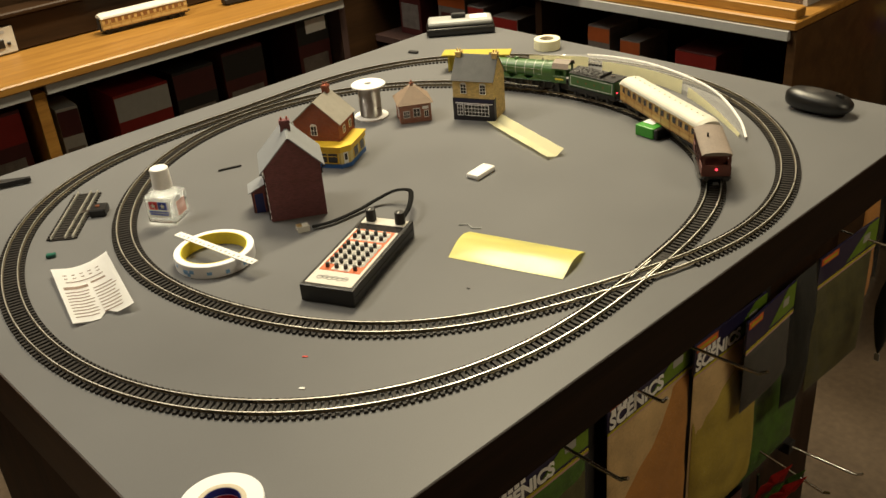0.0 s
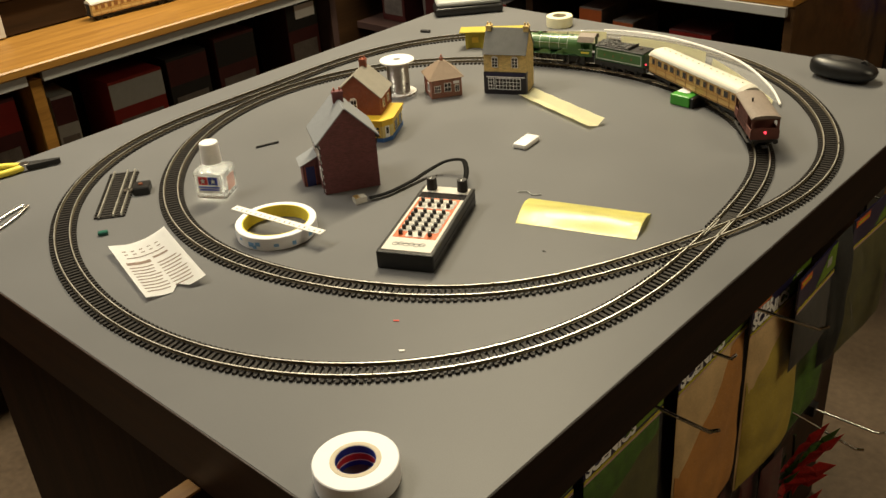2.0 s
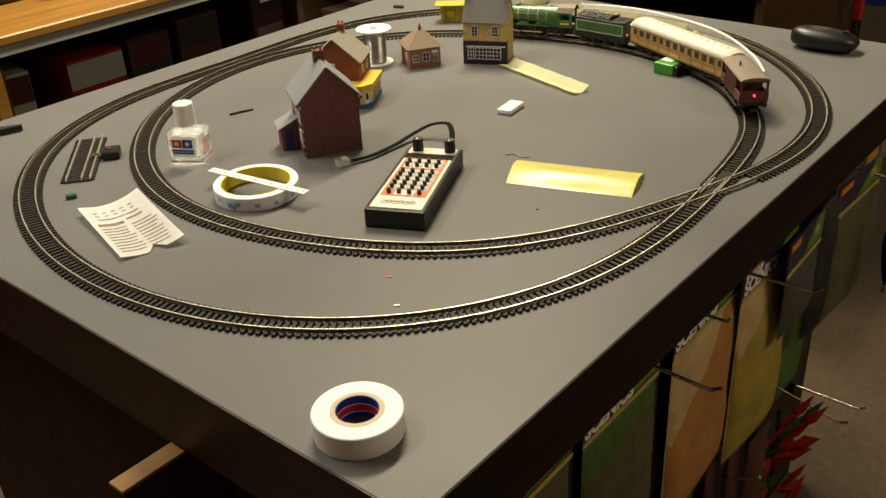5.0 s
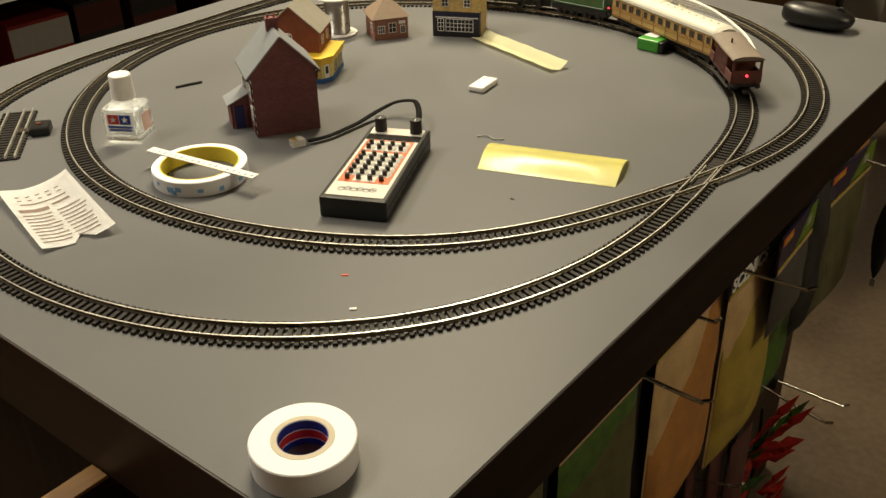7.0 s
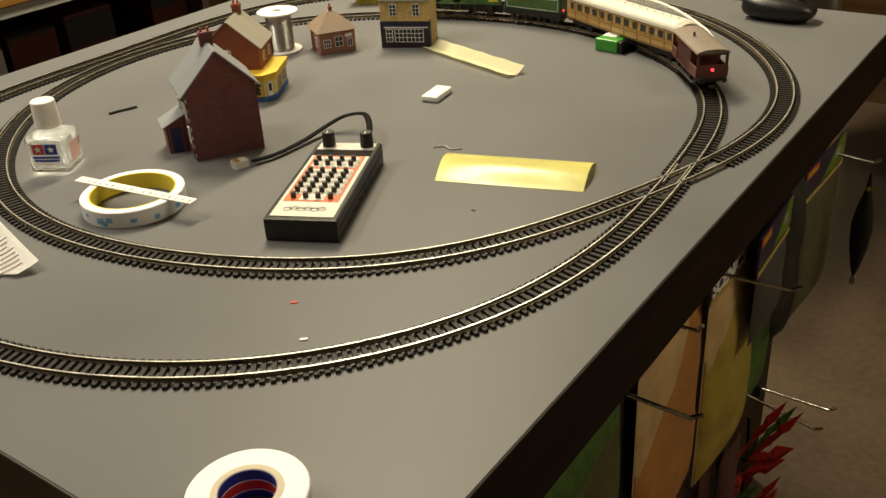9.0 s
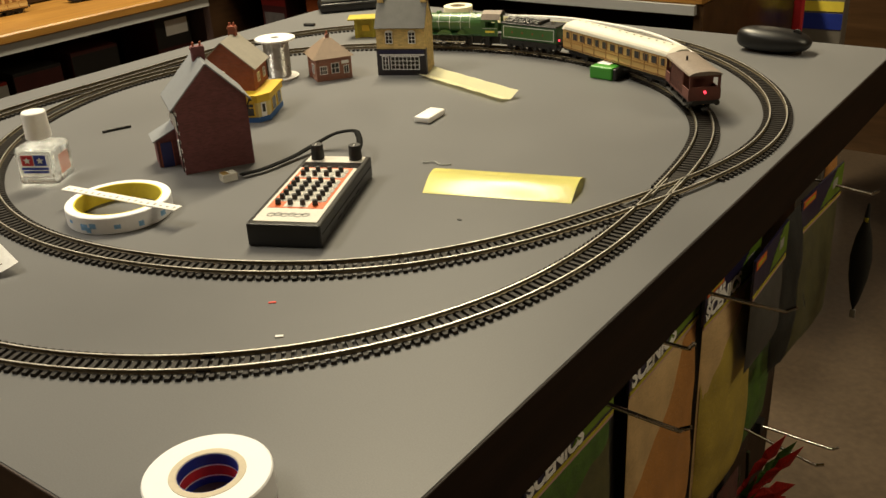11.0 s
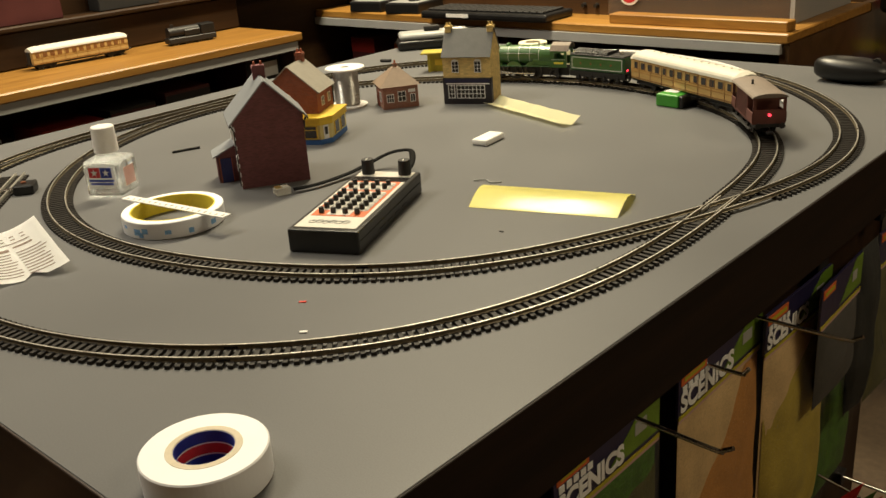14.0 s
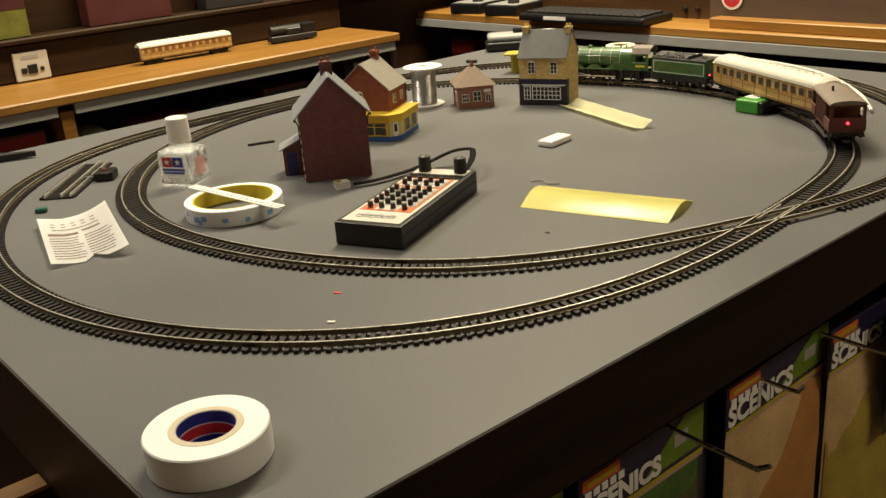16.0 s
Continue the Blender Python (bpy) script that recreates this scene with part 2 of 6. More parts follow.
def thing(name, m=None, label="", category="", group="", kind=""):
    ob = new(name)
    ob.empty_display_size = 0.02
    if m is not None:
        ob.matrix_world = m
    return tagged(ob, label, category, group, kind)


def mesh_of(name, bm, material, smooth=False):
    me = bpy.data.meshes.new(name)
    bmesh.ops.recalc_face_normals(bm, faces=bm.faces)
    bm.to_mesh(me)
    bm.free()
    if material is not None:
        me.materials.append(material)
    if smooth:
        for p in me.polygons:
            p.use_smooth = True
        me.set_sharp_from_angle(angle=math.radians(50))
    return me


def part(name, bm, material, parent, label="", smooth=False):
    ob = new(name, mesh_of(name, bm, material, smooth))
    ob.parent = parent
    return tagged(ob, label)


def solid(name, bm, material, label="", category="", kind="", m=None, smooth=False, group=""):
    ob = new(name, mesh_of(name, bm, material, smooth))
    if m is not None:
        ob.matrix_world = m
    return tagged(ob, label, category, group, kind)


def B(x0, x1, y0, y1, z0, z1, bevel=0.0, bm=None, seg=1):
    """A box between two corners, with its edges broken."""
    own = bm or bmesh.new()
    r = bmesh.ops.create_cube(own, size=1)
    vs = r["verts"]
    for v in vs:
        v.co = Vector(((x0 + x1) / 2 + v.co.x * (x1 - x0), (y0 + y1) / 2 + v.co.y * (y1 - y0), (z0 + z1) / 2 + v.co.z * (z1 - z0)))
    if bevel:
        es = list({e for v in vs for e in v.link_edges})
        bmesh.ops.bevel(own, geom=es, offset=bevel, segments=seg, affect="EDGES", profile=0.5)
    return own


def cyl(r, z0, z1, seg=24, r2=None, m=None, bm=None, bevel=0.0):
    own = bm or bmesh.new()
    res = bmesh.ops.create_cone(own, cap_ends=True, segments=seg, radius1=r, radius2=r if r2 is None else r2, depth=z1 - z0)
    vs = res["verts"]
    bmesh.ops.translate(own, verts=vs, vec=(0, 0, (z0 + z1) / 2))
    if bevel:
        es = [e for e in {e for v in vs for e in v.link_edges} if abs(e.verts[0].co.z - e.verts[1].co.z) < 1e-7]
        out = bmesh.ops.bevel(own, geom=es, offset=bevel, segments=2, affect="EDGES", profile=0.5)
        vs = list({v for f in out["faces"] for v in f.verts} | {v for v in vs if v.is_valid})
    if m is not None:
        bmesh.ops.transform(own, matrix=m, verts=[v for v in vs if v.is_valid])
    return own


def lathe(profile, seg=40, closed=False, bm=None, arc=(0, 2 * math.pi)):
    """Turn a profile of (radius, height) pairs about z."""
    own = bm or bmesh.new()
    full = abs(arc[1] - arc[0] - 2 * math.pi) < 1e-6
    count = seg if full else seg + 1
    rings = []
    for i in range(count):
        a = arc[0] + (arc[1] - arc[0]) * i / seg
        rings.append([own.verts.new((r * math.cos(a), r * math.sin(a), z)) for r, z in profile])
    k = len(profile)
    for i in range(seg):
        p, q = rings[i], rings[(i + 1) % count]
        for j in range(k if closed else k - 1):
            a, b, c, d = p[j], q[j], q[(j + 1) % k], p[(j + 1) % k]
            own.faces.new((a, b, c, d))
    if not closed and full:
        for j in (0, k - 1):
            if profile[j][0] > 1e-5:
                own.faces.new([rings[i][j] for i in range(count)])
    return own


def prism(poly, z0, z1, bm=None):
    """A polygon in the plan, raised from z0 to z1."""
    own = bm or bmesh.new()
    lo = [own.verts.new((x, y, z0)) for x, y in poly]
    hi = [own.verts.new((x, y, z1)) for x, y in poly]
    own.faces.new(lo[::-1])
    own.faces.new(hi)
    k = len(poly)
    for i in range(k):
        own.faces.new((lo[i], lo[(i + 1) % k], hi[(i + 1) % k], hi[i]))
    return own


def slab(poly, y0, y1, bm=None):
    """A polygon in the xz plane, from y0 to y1."""
    own = bm or bmesh.new()
    a = [own.verts.new((x, y0, z)) for x, z in poly]
    b = [own.verts.new((x, y1, z)) for x, z in poly]
    own.faces.new(a)
    own.faces.new(b[::-1])
    k = len(poly)
    for i in range(k):
        own.faces.new((a[i], b[i], b[(i + 1) % k], a[(i + 1) % k]))
    return own


def tube(pts, r, seg=8, bm=None, flat=1.0):
    """A round or flattened cord along points."""
    own = bm or bmesh.new()
    pts = [Vector(p) for p in pts]
    rings = []
    for i, p in enumerate(pts):
        d = (pts[min(i + 1, len(pts) - 1)] - pts[max(i - 1, 0)]).normalized()
        side = d.cross(Vector((0, 0, 1)))
        side = side.normalized() if side.length > 1e-4 else Vector((1, 0, 0))
        up = side.cross(d)
        rings.append([own.verts.new(p + side * math.cos(a) * r + up * math.sin(a) * r * flat) for a in [2 * math.pi * k / seg for k in range(seg)]])
    for p, q in zip(rings, rings[1:]):
        for k in range(seg):
            own.faces.new((p[k], p[(k + 1) % seg], q[(k + 1) % seg], q[k]))
    own.faces.new(rings[0][::-1])
    own.faces.new(rings[-1])
    return own


def smooth_line(pts, steps=8):
    """Catmull-Rom through a few points."""
    pts = [Vector(p) for p in pts]
    out = []
    for i in range(len(pts) - 1):
        p0, p1, p2, p3 = pts[max(i - 1, 0)], pts[i], pts[i + 1], pts[min(i + 2, len(pts) - 1)]
        for k in range(steps):
            t = k / steps
            out.append(0.5 * ((2 * p1) + (p2 - p0) * t + (2 * p0 - 5 * p1 + 4 * p2 - p3) * t * t + (3 * p1 - p0 - 3 * p2 + p3) * t ** 3))
    out.append(pts[-1])
    return out


def words(text, size, m, material, parent, name="lettering", thick=0.0002, bold=0.0):
    cu = bpy.data.curves.new(name, "FONT")
    cu.body, cu.size, cu.extrude, cu.align_x, cu.offset = text, size, thick, "LEFT", bold
    ob = new("lettering_source", cu)
    me = bpy.data.meshes.new_from_object(ob.evaluated_get(bpy.context.evaluated_depsgraph_get()))
    bpy.data.objects.remove(ob)
    me.materials.append(material)
    o = new(name, me)
    o.parent = parent
    o.matrix_local = m
    return o


# ---- room ----
XL, YB, XR, YF = -1.86, 2.05, 2.6, -2.4
YW = 3.2
solid("floor", B(XL - 0.6, XR, YF, YW, FLOOR - 0.08, FLOOR), M_FLOOR, "worn grey brown vinyl shop floor", "floor", "structure")
solid("ceiling", B(XL - 0.6, XR, YF, YW, CEIL, CEIL + 0.1), M_CEIL, "plain off-white shop ceiling", "ceiling", "structure")
solid("wall_west", B(XL - 0.1, XL, YF, YW, FLOOR, CEIL), M_WALL, "dark brown wood panelled wall", "wall", "structure")
solid("wall_north", B(XL, XR, YW, YW + 0.1, FLOOR, CEIL), M_WALL_X, "brown wood wall at the end of the shop", "wall", "structure")
solid("wall_east", B(XR, XR + 0.1, YF, YW, FLOOR, CEIL), M_PLAIN, "plain warm painted wall", "wall", "structure")
solid("wall_south", B(XL - 0.1, XR, YF - 0.1, YF, FLOOR, CEIL), M_PLAIN, "plain warm painted wall", "wall", "structure")
for lx, ly, lw, lt, tint in LAMPS:
    fl = thing("ceiling_light", pose(lx, ly, CEIL, 0, 0, lt), "white fluorescent fitting screwed to the ceiling", "ceiling light", "ceiling lights")
    part("housing", B(-0.64, 0.64, -0.09, 0.09, -0.05, 0, 0.008), M_WHITE, fl)

# ---- table ----
TX, TY = -0.985, 1.205
table = thing("display_table", pose(0, 0, FLOOR), "large grey-topped display table with dark brown sides", "table")
H = -FLOOR
part("tabletop", B(TX, -0.0006, 0.0006, TY, H - 0.018, H, 0.0004), M_TABLE, table, "grey painted tabletop")
# long edge board: the shade on this side is in its darker colour
part("apron", B(-0.018, 0.001, 0.0, TY, H - 0.070, H - 0.0006, 0.0005), M_APRON, table, "brown veneer edge board darkened for the shade on its side")
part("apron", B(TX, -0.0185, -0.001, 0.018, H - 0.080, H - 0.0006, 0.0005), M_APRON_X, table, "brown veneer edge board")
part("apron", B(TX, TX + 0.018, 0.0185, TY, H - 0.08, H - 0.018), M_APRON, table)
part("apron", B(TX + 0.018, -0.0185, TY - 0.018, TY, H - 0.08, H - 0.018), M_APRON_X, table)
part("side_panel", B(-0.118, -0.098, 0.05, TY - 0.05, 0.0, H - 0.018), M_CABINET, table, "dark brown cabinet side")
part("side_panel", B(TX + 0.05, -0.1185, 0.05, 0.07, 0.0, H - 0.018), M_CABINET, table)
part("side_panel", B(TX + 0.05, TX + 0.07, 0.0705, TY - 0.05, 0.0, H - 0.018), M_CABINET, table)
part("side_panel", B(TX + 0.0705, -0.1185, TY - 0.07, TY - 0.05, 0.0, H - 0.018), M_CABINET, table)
for py in (0.06, 0.471, 0.870):
    part("upright", B(-0.097, -0.075, py, py + 0.028, 0.0, H - 0.0185, 0.002), M_BLACK_MATT, table, "dark slotted upright")
fin = thing("wooden_divider", pose(-0.28, -0.062, FLOOR), "orange-edged wooden divider board beside the table", "board")
part("board", B(-0.009, 0.009, 0.0, 0.105, 0, H - 0.082, 0.0015), M_CABINET, fin)
part("edge_strip", B(-0.010, 0.010, -0.003, 0.06, H - 0.0815, H - 0.078, 0.0005), M_OAK, fin, "orange wooden edge strip")

# ---- the track ----
CX, CY = -0.45, 0.6
RAD = [0.4468, -0.0047, -0.0729, -0.0229, -0.0048, 0.0016, -0.0375, -0.0232, 0.0058, -0.0027, 0.0095, -0.0018, 0.0035, -0.0018, -0.0041, -0.0061, 0.001, -0.0007, 0.0036, 0.0011, 0.0023, 0.0002, -0.0021, -0.0018, 0.0011]
RAIL_TOP = 0.0058


def radius(deg):
    a = radians(deg) / 2
    r = RAD[0]
    for k in range(1, 13):
        r += RAD[2 * k - 1] * math.cos(k * a) + RAD[2 * k] * math.sin(k * a)
    return r


def on_track(deg, z=0.0):
    """A place on the route: it goes twice round, over 720 degrees."""
    a, r = radians(deg), radius(deg)
    return Vector((CX + r * math.cos(a), CY + r * math.sin(a), z))


def heading(deg):
    return (on_track(deg + 0.2) - on_track(deg - 0.2)).normalized()


track = thing("model_railway_track", None, "oval model railway track with nickel rails and dark sleepers", "railway track")
STEPS = 900
for side in (-1, 1):
    bm = bmesh.new()
    sect = [(-0.0011, 0.0022), (0.0011, 0.0022), (0.00035, 0.0030), (0.0004, 0.0048), (0.00070, 0.0052), (0.00066, RAIL_TOP), (-0.00066, RAIL_TOP), (-0.00070, 0.0052), (-0.0004, 0.0048), (-0.00035, 0.0030)]
    rings = []
    for i in range(STEPS):
        d = -4 - 720 * i / STEPS
        p, h = on_track(d), heading(d)
        out = Vector((h.y, -h.x, 0))
        rings.append([bm.verts.new(p + out * (side * 0.0091 + u) + Vector((0, 0, w))) for u, w in sect])
    for i in range(STEPS):
        a, b = rings[i], rings[(i + 1) % STEPS]
        for k in range(10):
            f = bm.faces.new((a[k], a[(k + 1) % 10], b[(k + 1) % 10], b[k]))
            f.material_index = 0 if k == 5 else 1
    part("rail", bm, M_RAIL, track, "bright nickel silver rail").data.materials.append(M_RAIL_SIDE)

# sleeper stations, evenly along the route
stations, left, prev = [], 0.0, on_track(-4)
GAP = 0.0071
for i in range(1, 14401):
    d = -4 - 0.05 * i
    p = on_track(d)
    left += (p - prev).length
    prev = p
    if left >= GAP:
        left -= GAP
        stations.append(d)
cross = on_track(-4)


def sleeper_mesh(wide=0.0039, long=0.0325, bm=None, m=None):
    own = bm or bmesh.new()
    k = bmesh.ops.create_cube(own, size=1)["verts"]
    for v in k:
        top = 0.9 if v.co.z > 0 else 1.0
        v.co = Vector((v.co.x * wide * top, v.co.y * long * (0.985 if v.co.z > 0 else 1), 0.0013 + v.co.z * 0.0026))
    if m is not None:
        bmesh.ops.transform(own, matrix=m, verts=k)
    return own


sleeper_me = mesh_of("sleeper", sleeper_mesh(), M_SLEEPER)
near, rest = [], []
for d in stations:
    p = on_track(d)
    if (p - cross).length < 0.055 and -375 < d < -350:
        continue
    (near if p.y < 0.42 and p.x > -0.72 else rest).append(d)
for d in near[300:]:
    rest.append(d)
near = near[:300]
for d in near:
    p, h = on_track(d), heading(d)
    ob = new("sleeper", sleeper_me)
    ob.parent = track
    ob.matrix_local = pose(p.x, p.y, 0, 0, 0, math.degrees(math.atan2(h.y, h.x)))
verts, faces = [], []
shape = [v.co.copy() for v in sleeper_me.vertices]
polys = [tuple(p.vertices) for p in sleeper_me.polygons]
for d in rest:
    p, h = on_track(d), heading(d)
    m = pose(p.x, p.y, 0, 0, 0, math.degrees(math.atan2(h.y, h.x)))
    base = len(verts)
    verts += [m @ c for c in shape]
    faces += [tuple(base + k for k in poly) for poly in polys]
me = bpy.data.meshes.new("sleeper_run")
me.from_pydata(verts, [], faces)
me.materials.append(M_SLEEPER)
fs = new("sleeper_run", me)
fs.parent = track
tagged(fs, "dark plastic sleepers of the far side", kind="stuff")
# moulded webs that join the sleepers under each rail
bm = bmesh.new()
for side in (-1, 1):
    for i in range(STEPS):
        d0, d1 = -4 - 720 * i / STEPS, -4 - 720 * (i + 1) / STEPS
        q = []
        for d in (d0, d1):
            p, h = on_track(d), heading(d)
            out = Vector((h.y, -h.x, 0))
            q.append((p + out * (side * 0.0091 - 0.0016), p + out * (side * 0.0091 + 0.0016)))
        (a, b), (c, e) = q
        bm.faces.new([bm.verts.new(v + Vector((0, 0, 0.0021))) for v in (a, b, e, c)])
part("sleeper_web", bm, M_SLEEPER, track)
# crossing: base, check rails
cm = math.degrees(math.atan2(heading(-4).y, heading(-4).x))
part("crossing_base", B(-0.05, 0.05, -0.0075, 0.0075, 0.0, 0.0023, 0.0005, None), M_SLEEPER, track).matrix_local = pose(cross.x, cross.y, 0, 0, 0, cm)
for s in (-1, 1):
    c = part("check_rail", B(-0.022, 0.022, -0.0006, 0.0006, 0.0023, 0.0055), M_RAIL, track)
    c.matrix_local = pose(cross.x, cross.y, 0, 0, 0, cm) @ pose(0, s * 0.0062, 0)
for d in (-62, -196, -290, -415, -505, -640):
    p, h = on_track(d), heading(d)
    for s in (-1, 1):
        j = part("fishplate", B(-0.005, 0.005, -0.0010, 0.0010, 0.0024, 0.0042, 0.0003), M_SLEEPER, track)
        j.matrix_local = pose(p.x, p.y, 0, 0, 0, math.degrees(math.atan2(h.y, h.x))) @ pose(0, s * 0.0091, 0)

# ---- model buildings ----


def window(parent, x, z, w, h, y, bars_x=1, bars_z=1, arched=False, turn=None, pane=M_PANE):
    """A sash window proud of a wall that faces -y at y."""
    win = part("window", B(x - w / 2, x + w / 2, y - 0.0006, y + 0.0002, z, z + h), pane, parent, "dark glazed window")
    t = 0.0007
    f = bmesh.new()
    B(x - w / 2 - t, x - w / 2, y - 0.0012, y, z - t, z + h + t, 0, f)
    B(x + w / 2, x + w / 2 + t, y - 0.0012, y, z - t, z + h + t, 0, f)
    B(x - w / 2, x + w / 2, y - 0.0012, y, z - t, z, 0, f)
    B(x - w / 2, x + w / 2, y - 0.0012, y, z + h, z + h + t, 0, f)
    for k in range(1, bars_x + 1):
        bx = x - w / 2 + w * k / (bars_x + 1)
        B(bx - t / 2.4, bx + t / 2.4, y - 0.0010, y, z, z + h, 0, f)
    for k in range(1, bars_z + 1):
        bz = z + h * k / (bars_z + 1)
        B(x - w / 2, x + w / 2, y - 0.0011, y, bz - t / 2.4, bz + t / 2.4, 0, f)
    if arched:
        pts = [(x + (w / 2 + t) * math.cos(a), z + h + t * 0.6 + (w * 0.32) * math.sin(a)) for a in [math.pi * k / 8 for k in range(9)]]
        slab(pts, y - 0.0012, y, f)
    fr = part("window_frame", f, M_PAPER, win)
    if turn is not None:
        win.matrix_local = turn
    return win


def gable_block(w, d, eave, ridge, along="y"):
    """A block with a pitched top whose ridge runs along y (gable faces -y) or along x."""
    if along == "y":
        return slab([(0, 0), (w, 0), (w, eave), (w / 2, ridge), (0, eave)], 0, d)
    bm = slab([(0, 0), (d, 0), (d, eave), (d / 2, ridge), (0, eave)], 0, w)
    bmesh.ops.transform(bm, matrix=Matrix(((0, 1, 0, 0), (1, 0, 0, 0), (0, 0, 1, 0), (0, 0, 0, 1))), verts=bm.verts)
    return bm


def roof_slope(p0, p1, q0, q1, thick):
    """A slab of roof between a ridge p0-p1 and an eave q0-q1."""
    bm = bmesh.new()
    lo = [bm.verts.new(Vector(p)) for p in (p0, p1, q1, q0)]
    n = (Vector(p1) - Vector(p0)).cross(Vector(q0) - Vector(p0)).normalized()
    if n.z < 0:
        n = -n
    hi = [bm.verts.new(v.co + n * thick) for v in lo]
    bm.faces.new(lo)
    bm.faces.new(hi[::-1])
    for i in range(4):
        bm.faces.new((lo[i], lo[(i + 1) % 4], hi[(i + 1) % 4], hi[i]))
    return bm


def chimney(parent, x, y, z0, w, d, h, material, pots=2, pot_mat=M_TERRA):
    bm = B(x - w / 2, x + w / 2, y - d / 2, y + d / 2, z0, z0 + h)
    B(x - w / 2 - 0.0006, x + w / 2 + 0.0006, y - d / 2 - 0.0006, y + d / 2 + 0.0006, z0 + h * 0.72, z0 + h * 0.9, 0, bm)
    c = part("chimney", bm, material, parent, "small brick chimney stack")
    for k in range(pots):
        px = x if pots == 1 else x - w * 0.28 + w * 0.56 * k / (pots - 1)
        part("chimney_pot", cyl(0.0014, z0 + h, z0 + h + 0.0042, 10, 0.0011, pose(px, y, 0)), pot_mat, c)


# dark brick house with a lean-to
h1 = thing("model_house", pose(-0.512, 0.381, 0, 0, 0, 58.4), "dark red brick card house with grey roof and lean-to", "model house")
W1, D1, E1, R1 = 0.0727, 0.068, 0.0735, 0.1115
part("wall", gable_block(W1, D1, E1, R1), M_BRICK_DARK, h1, "dark red printed brick walls")
ov = 0.0045
rise = (R1 - E1) / (W1 / 2)
for s in (-1, 1):
    ex = W1 / 2 + s * (W1 / 2 + ov)
    bm = roof_slope((W1 / 2, -0.0015, R1), (W1 / 2, D1 + 0.002, R1), (ex, -0.0015, E1 - rise * ov), (ex, D1 + 0.002, E1 - rise * ov), 0.0014)
    part("roof", bm, M_SLATE, h1, "blue-grey slate paper roof")
    part("gutter", tube([(ex, -0.002, E1 - rise * ov - 0.0004), (ex, D1 + 0.002, E1 - rise * ov - 0.0004)], 0.001, 6), M_BLACK_MATT, h1)
part("drainpipe", tube([(-0.0035, -0.0012, E1 - 0.004), (-0.0008, -0.0016, E1 - 0.010), (-0.0012, -0.0014, 0.004)], 0.0008, 6), M_BLACK_MATT, h1)
part("drainpipe", tube([(W1 + 0.003, -0.001, E1 - 0.004), (W1 + 0.0008, -0.0014, E1 - 0.008), (W1 + 0.001, 0.004, E1 - 0.016)], 0.0009, 6), M_BLACK_MATT, h1)
chimney(h1, W1 / 2, 0.040, R1 - 0.004, 0.013, 0.009, 0.015, M_BRICK_DARK, 2)
for k, (zz, yy) in enumerate([(0.046, 0.010), (0.046, 0.030), (0.018, 0.012), (0.046, 0.054)]):
    window(h1, 0, zz, 0.009, 0.015, 0, 1, 1, False, pose(-0.0002, yy, 0, 0, 0, -90))
for k in range(7):
    z0 = 0.004 + k * 0.0098
    part("quoin", B(-0.0012, 0.0004, -0.0006, 0.004 + 0.002 * (k % 2), z0, z0 + 0.0042, 0.0003), M_PAPER, h1, "pale corner stone")
ext = part("lean_to", slab([(-0.0215, 0), (-0.0004, 0), (-0.0004, 0.040), (-0.0215, 0.030)], 0.036, 0.066), M_BRICK_DARK, h1, "low brick lean-to")
part("lean_to_roof", roof_slope((-0.0002, 0.0335, 0.0405), (-0.0002, 0.067, 0.0405), (-0.0250, 0.0335, 0.0288), (-0.0250, 0.067, 0.0288), 0.0012), M_SLATE, ext)
part("door", B(-0.0180, -0.0060, 0.0350, 0.0362, 0.0, 0.0270), M_DOOR_BLUE, ext, "navy blue plank door")
bmf = B(-0.0192, -0.0180, 0.0346, 0.0362, 0, 0.0282)
B(-0.0060, -0.0050, 0.0346, 0.0362, 0, 0.0282, 0, bmf)
part("door_frame", bmf, M_TERRA, ext)

# corner shop
h2 = thing("model_corner_shop", pose(-0.588, 0.560, 0, 0, 0, 30), "red brick card corner shop with yellow shopfront and blue plinth", "model house")
W2, D2, E2, R2, G2 = 0.070, 0.060, 0.062, 0.0925, 0.030
bm = gable_block(W2, D2, E2, R2)
bmesh.ops.translate(bm, verts=bm.verts, vec=(-W2, 0, 0))
part("wall", bm, M_BRICK_RED, h2, "orange-red printed brick walls")
rise = (R2 - E2) / (W2 / 2)
for s in (-1, 1):
    ex = -W2 / 2 + s * (W2 / 2 + 0.003)
    part("roof", roof_slope((-W2 / 2, -0.0012, R2), (-W2 / 2, D2 + 0.001, R2), (ex, -0.0012, E2 - rise * 0.003), (ex, D2 + 0.001, E2 - rise * 0.003), 0.0013), M_SLATE_WARM, h2, "warm grey slate paper roof")
chimney(h2, -W2 / 2, D2 - 0.010, R2 - 0.004, 0.009, 0.009, 0.014, M_BRICK_RED, 2)
window(h2, -W2 / 2 - 0.004, 0.043, 0.0085, 0.0135, 0, 1, 1, True)
window(h2, 0, 0.042, 0.007, 0.010, 0, 1, 1, False, pose(0.0002, 0.018, 0, 0, 0, 90))
window(h2, 0, 0.042, 0.007, 0.010, 0, 1, 1, False, pose(0.0002, 0.042, 0, 0, 0, 90))
plan = [(-W2, -0.018), (0.006, -0.018), (0.0165, -0.006), (0.0165, 0.052), (-W2, 0.052)]
grow = lambda k: [(-W2, -0.018 - k), (0.006 + k * 0.4, -0.018 - k), (0.0165 + k, -0.006 - k * 0.4), (0.0165 + k, 0.052), (-W2, 0.052)]
shopf = part("shopfront", prism(plan, 0.0062, G2 - 0.004), M_SHOP_CREAM, h2, "cream and yellow shopfront")
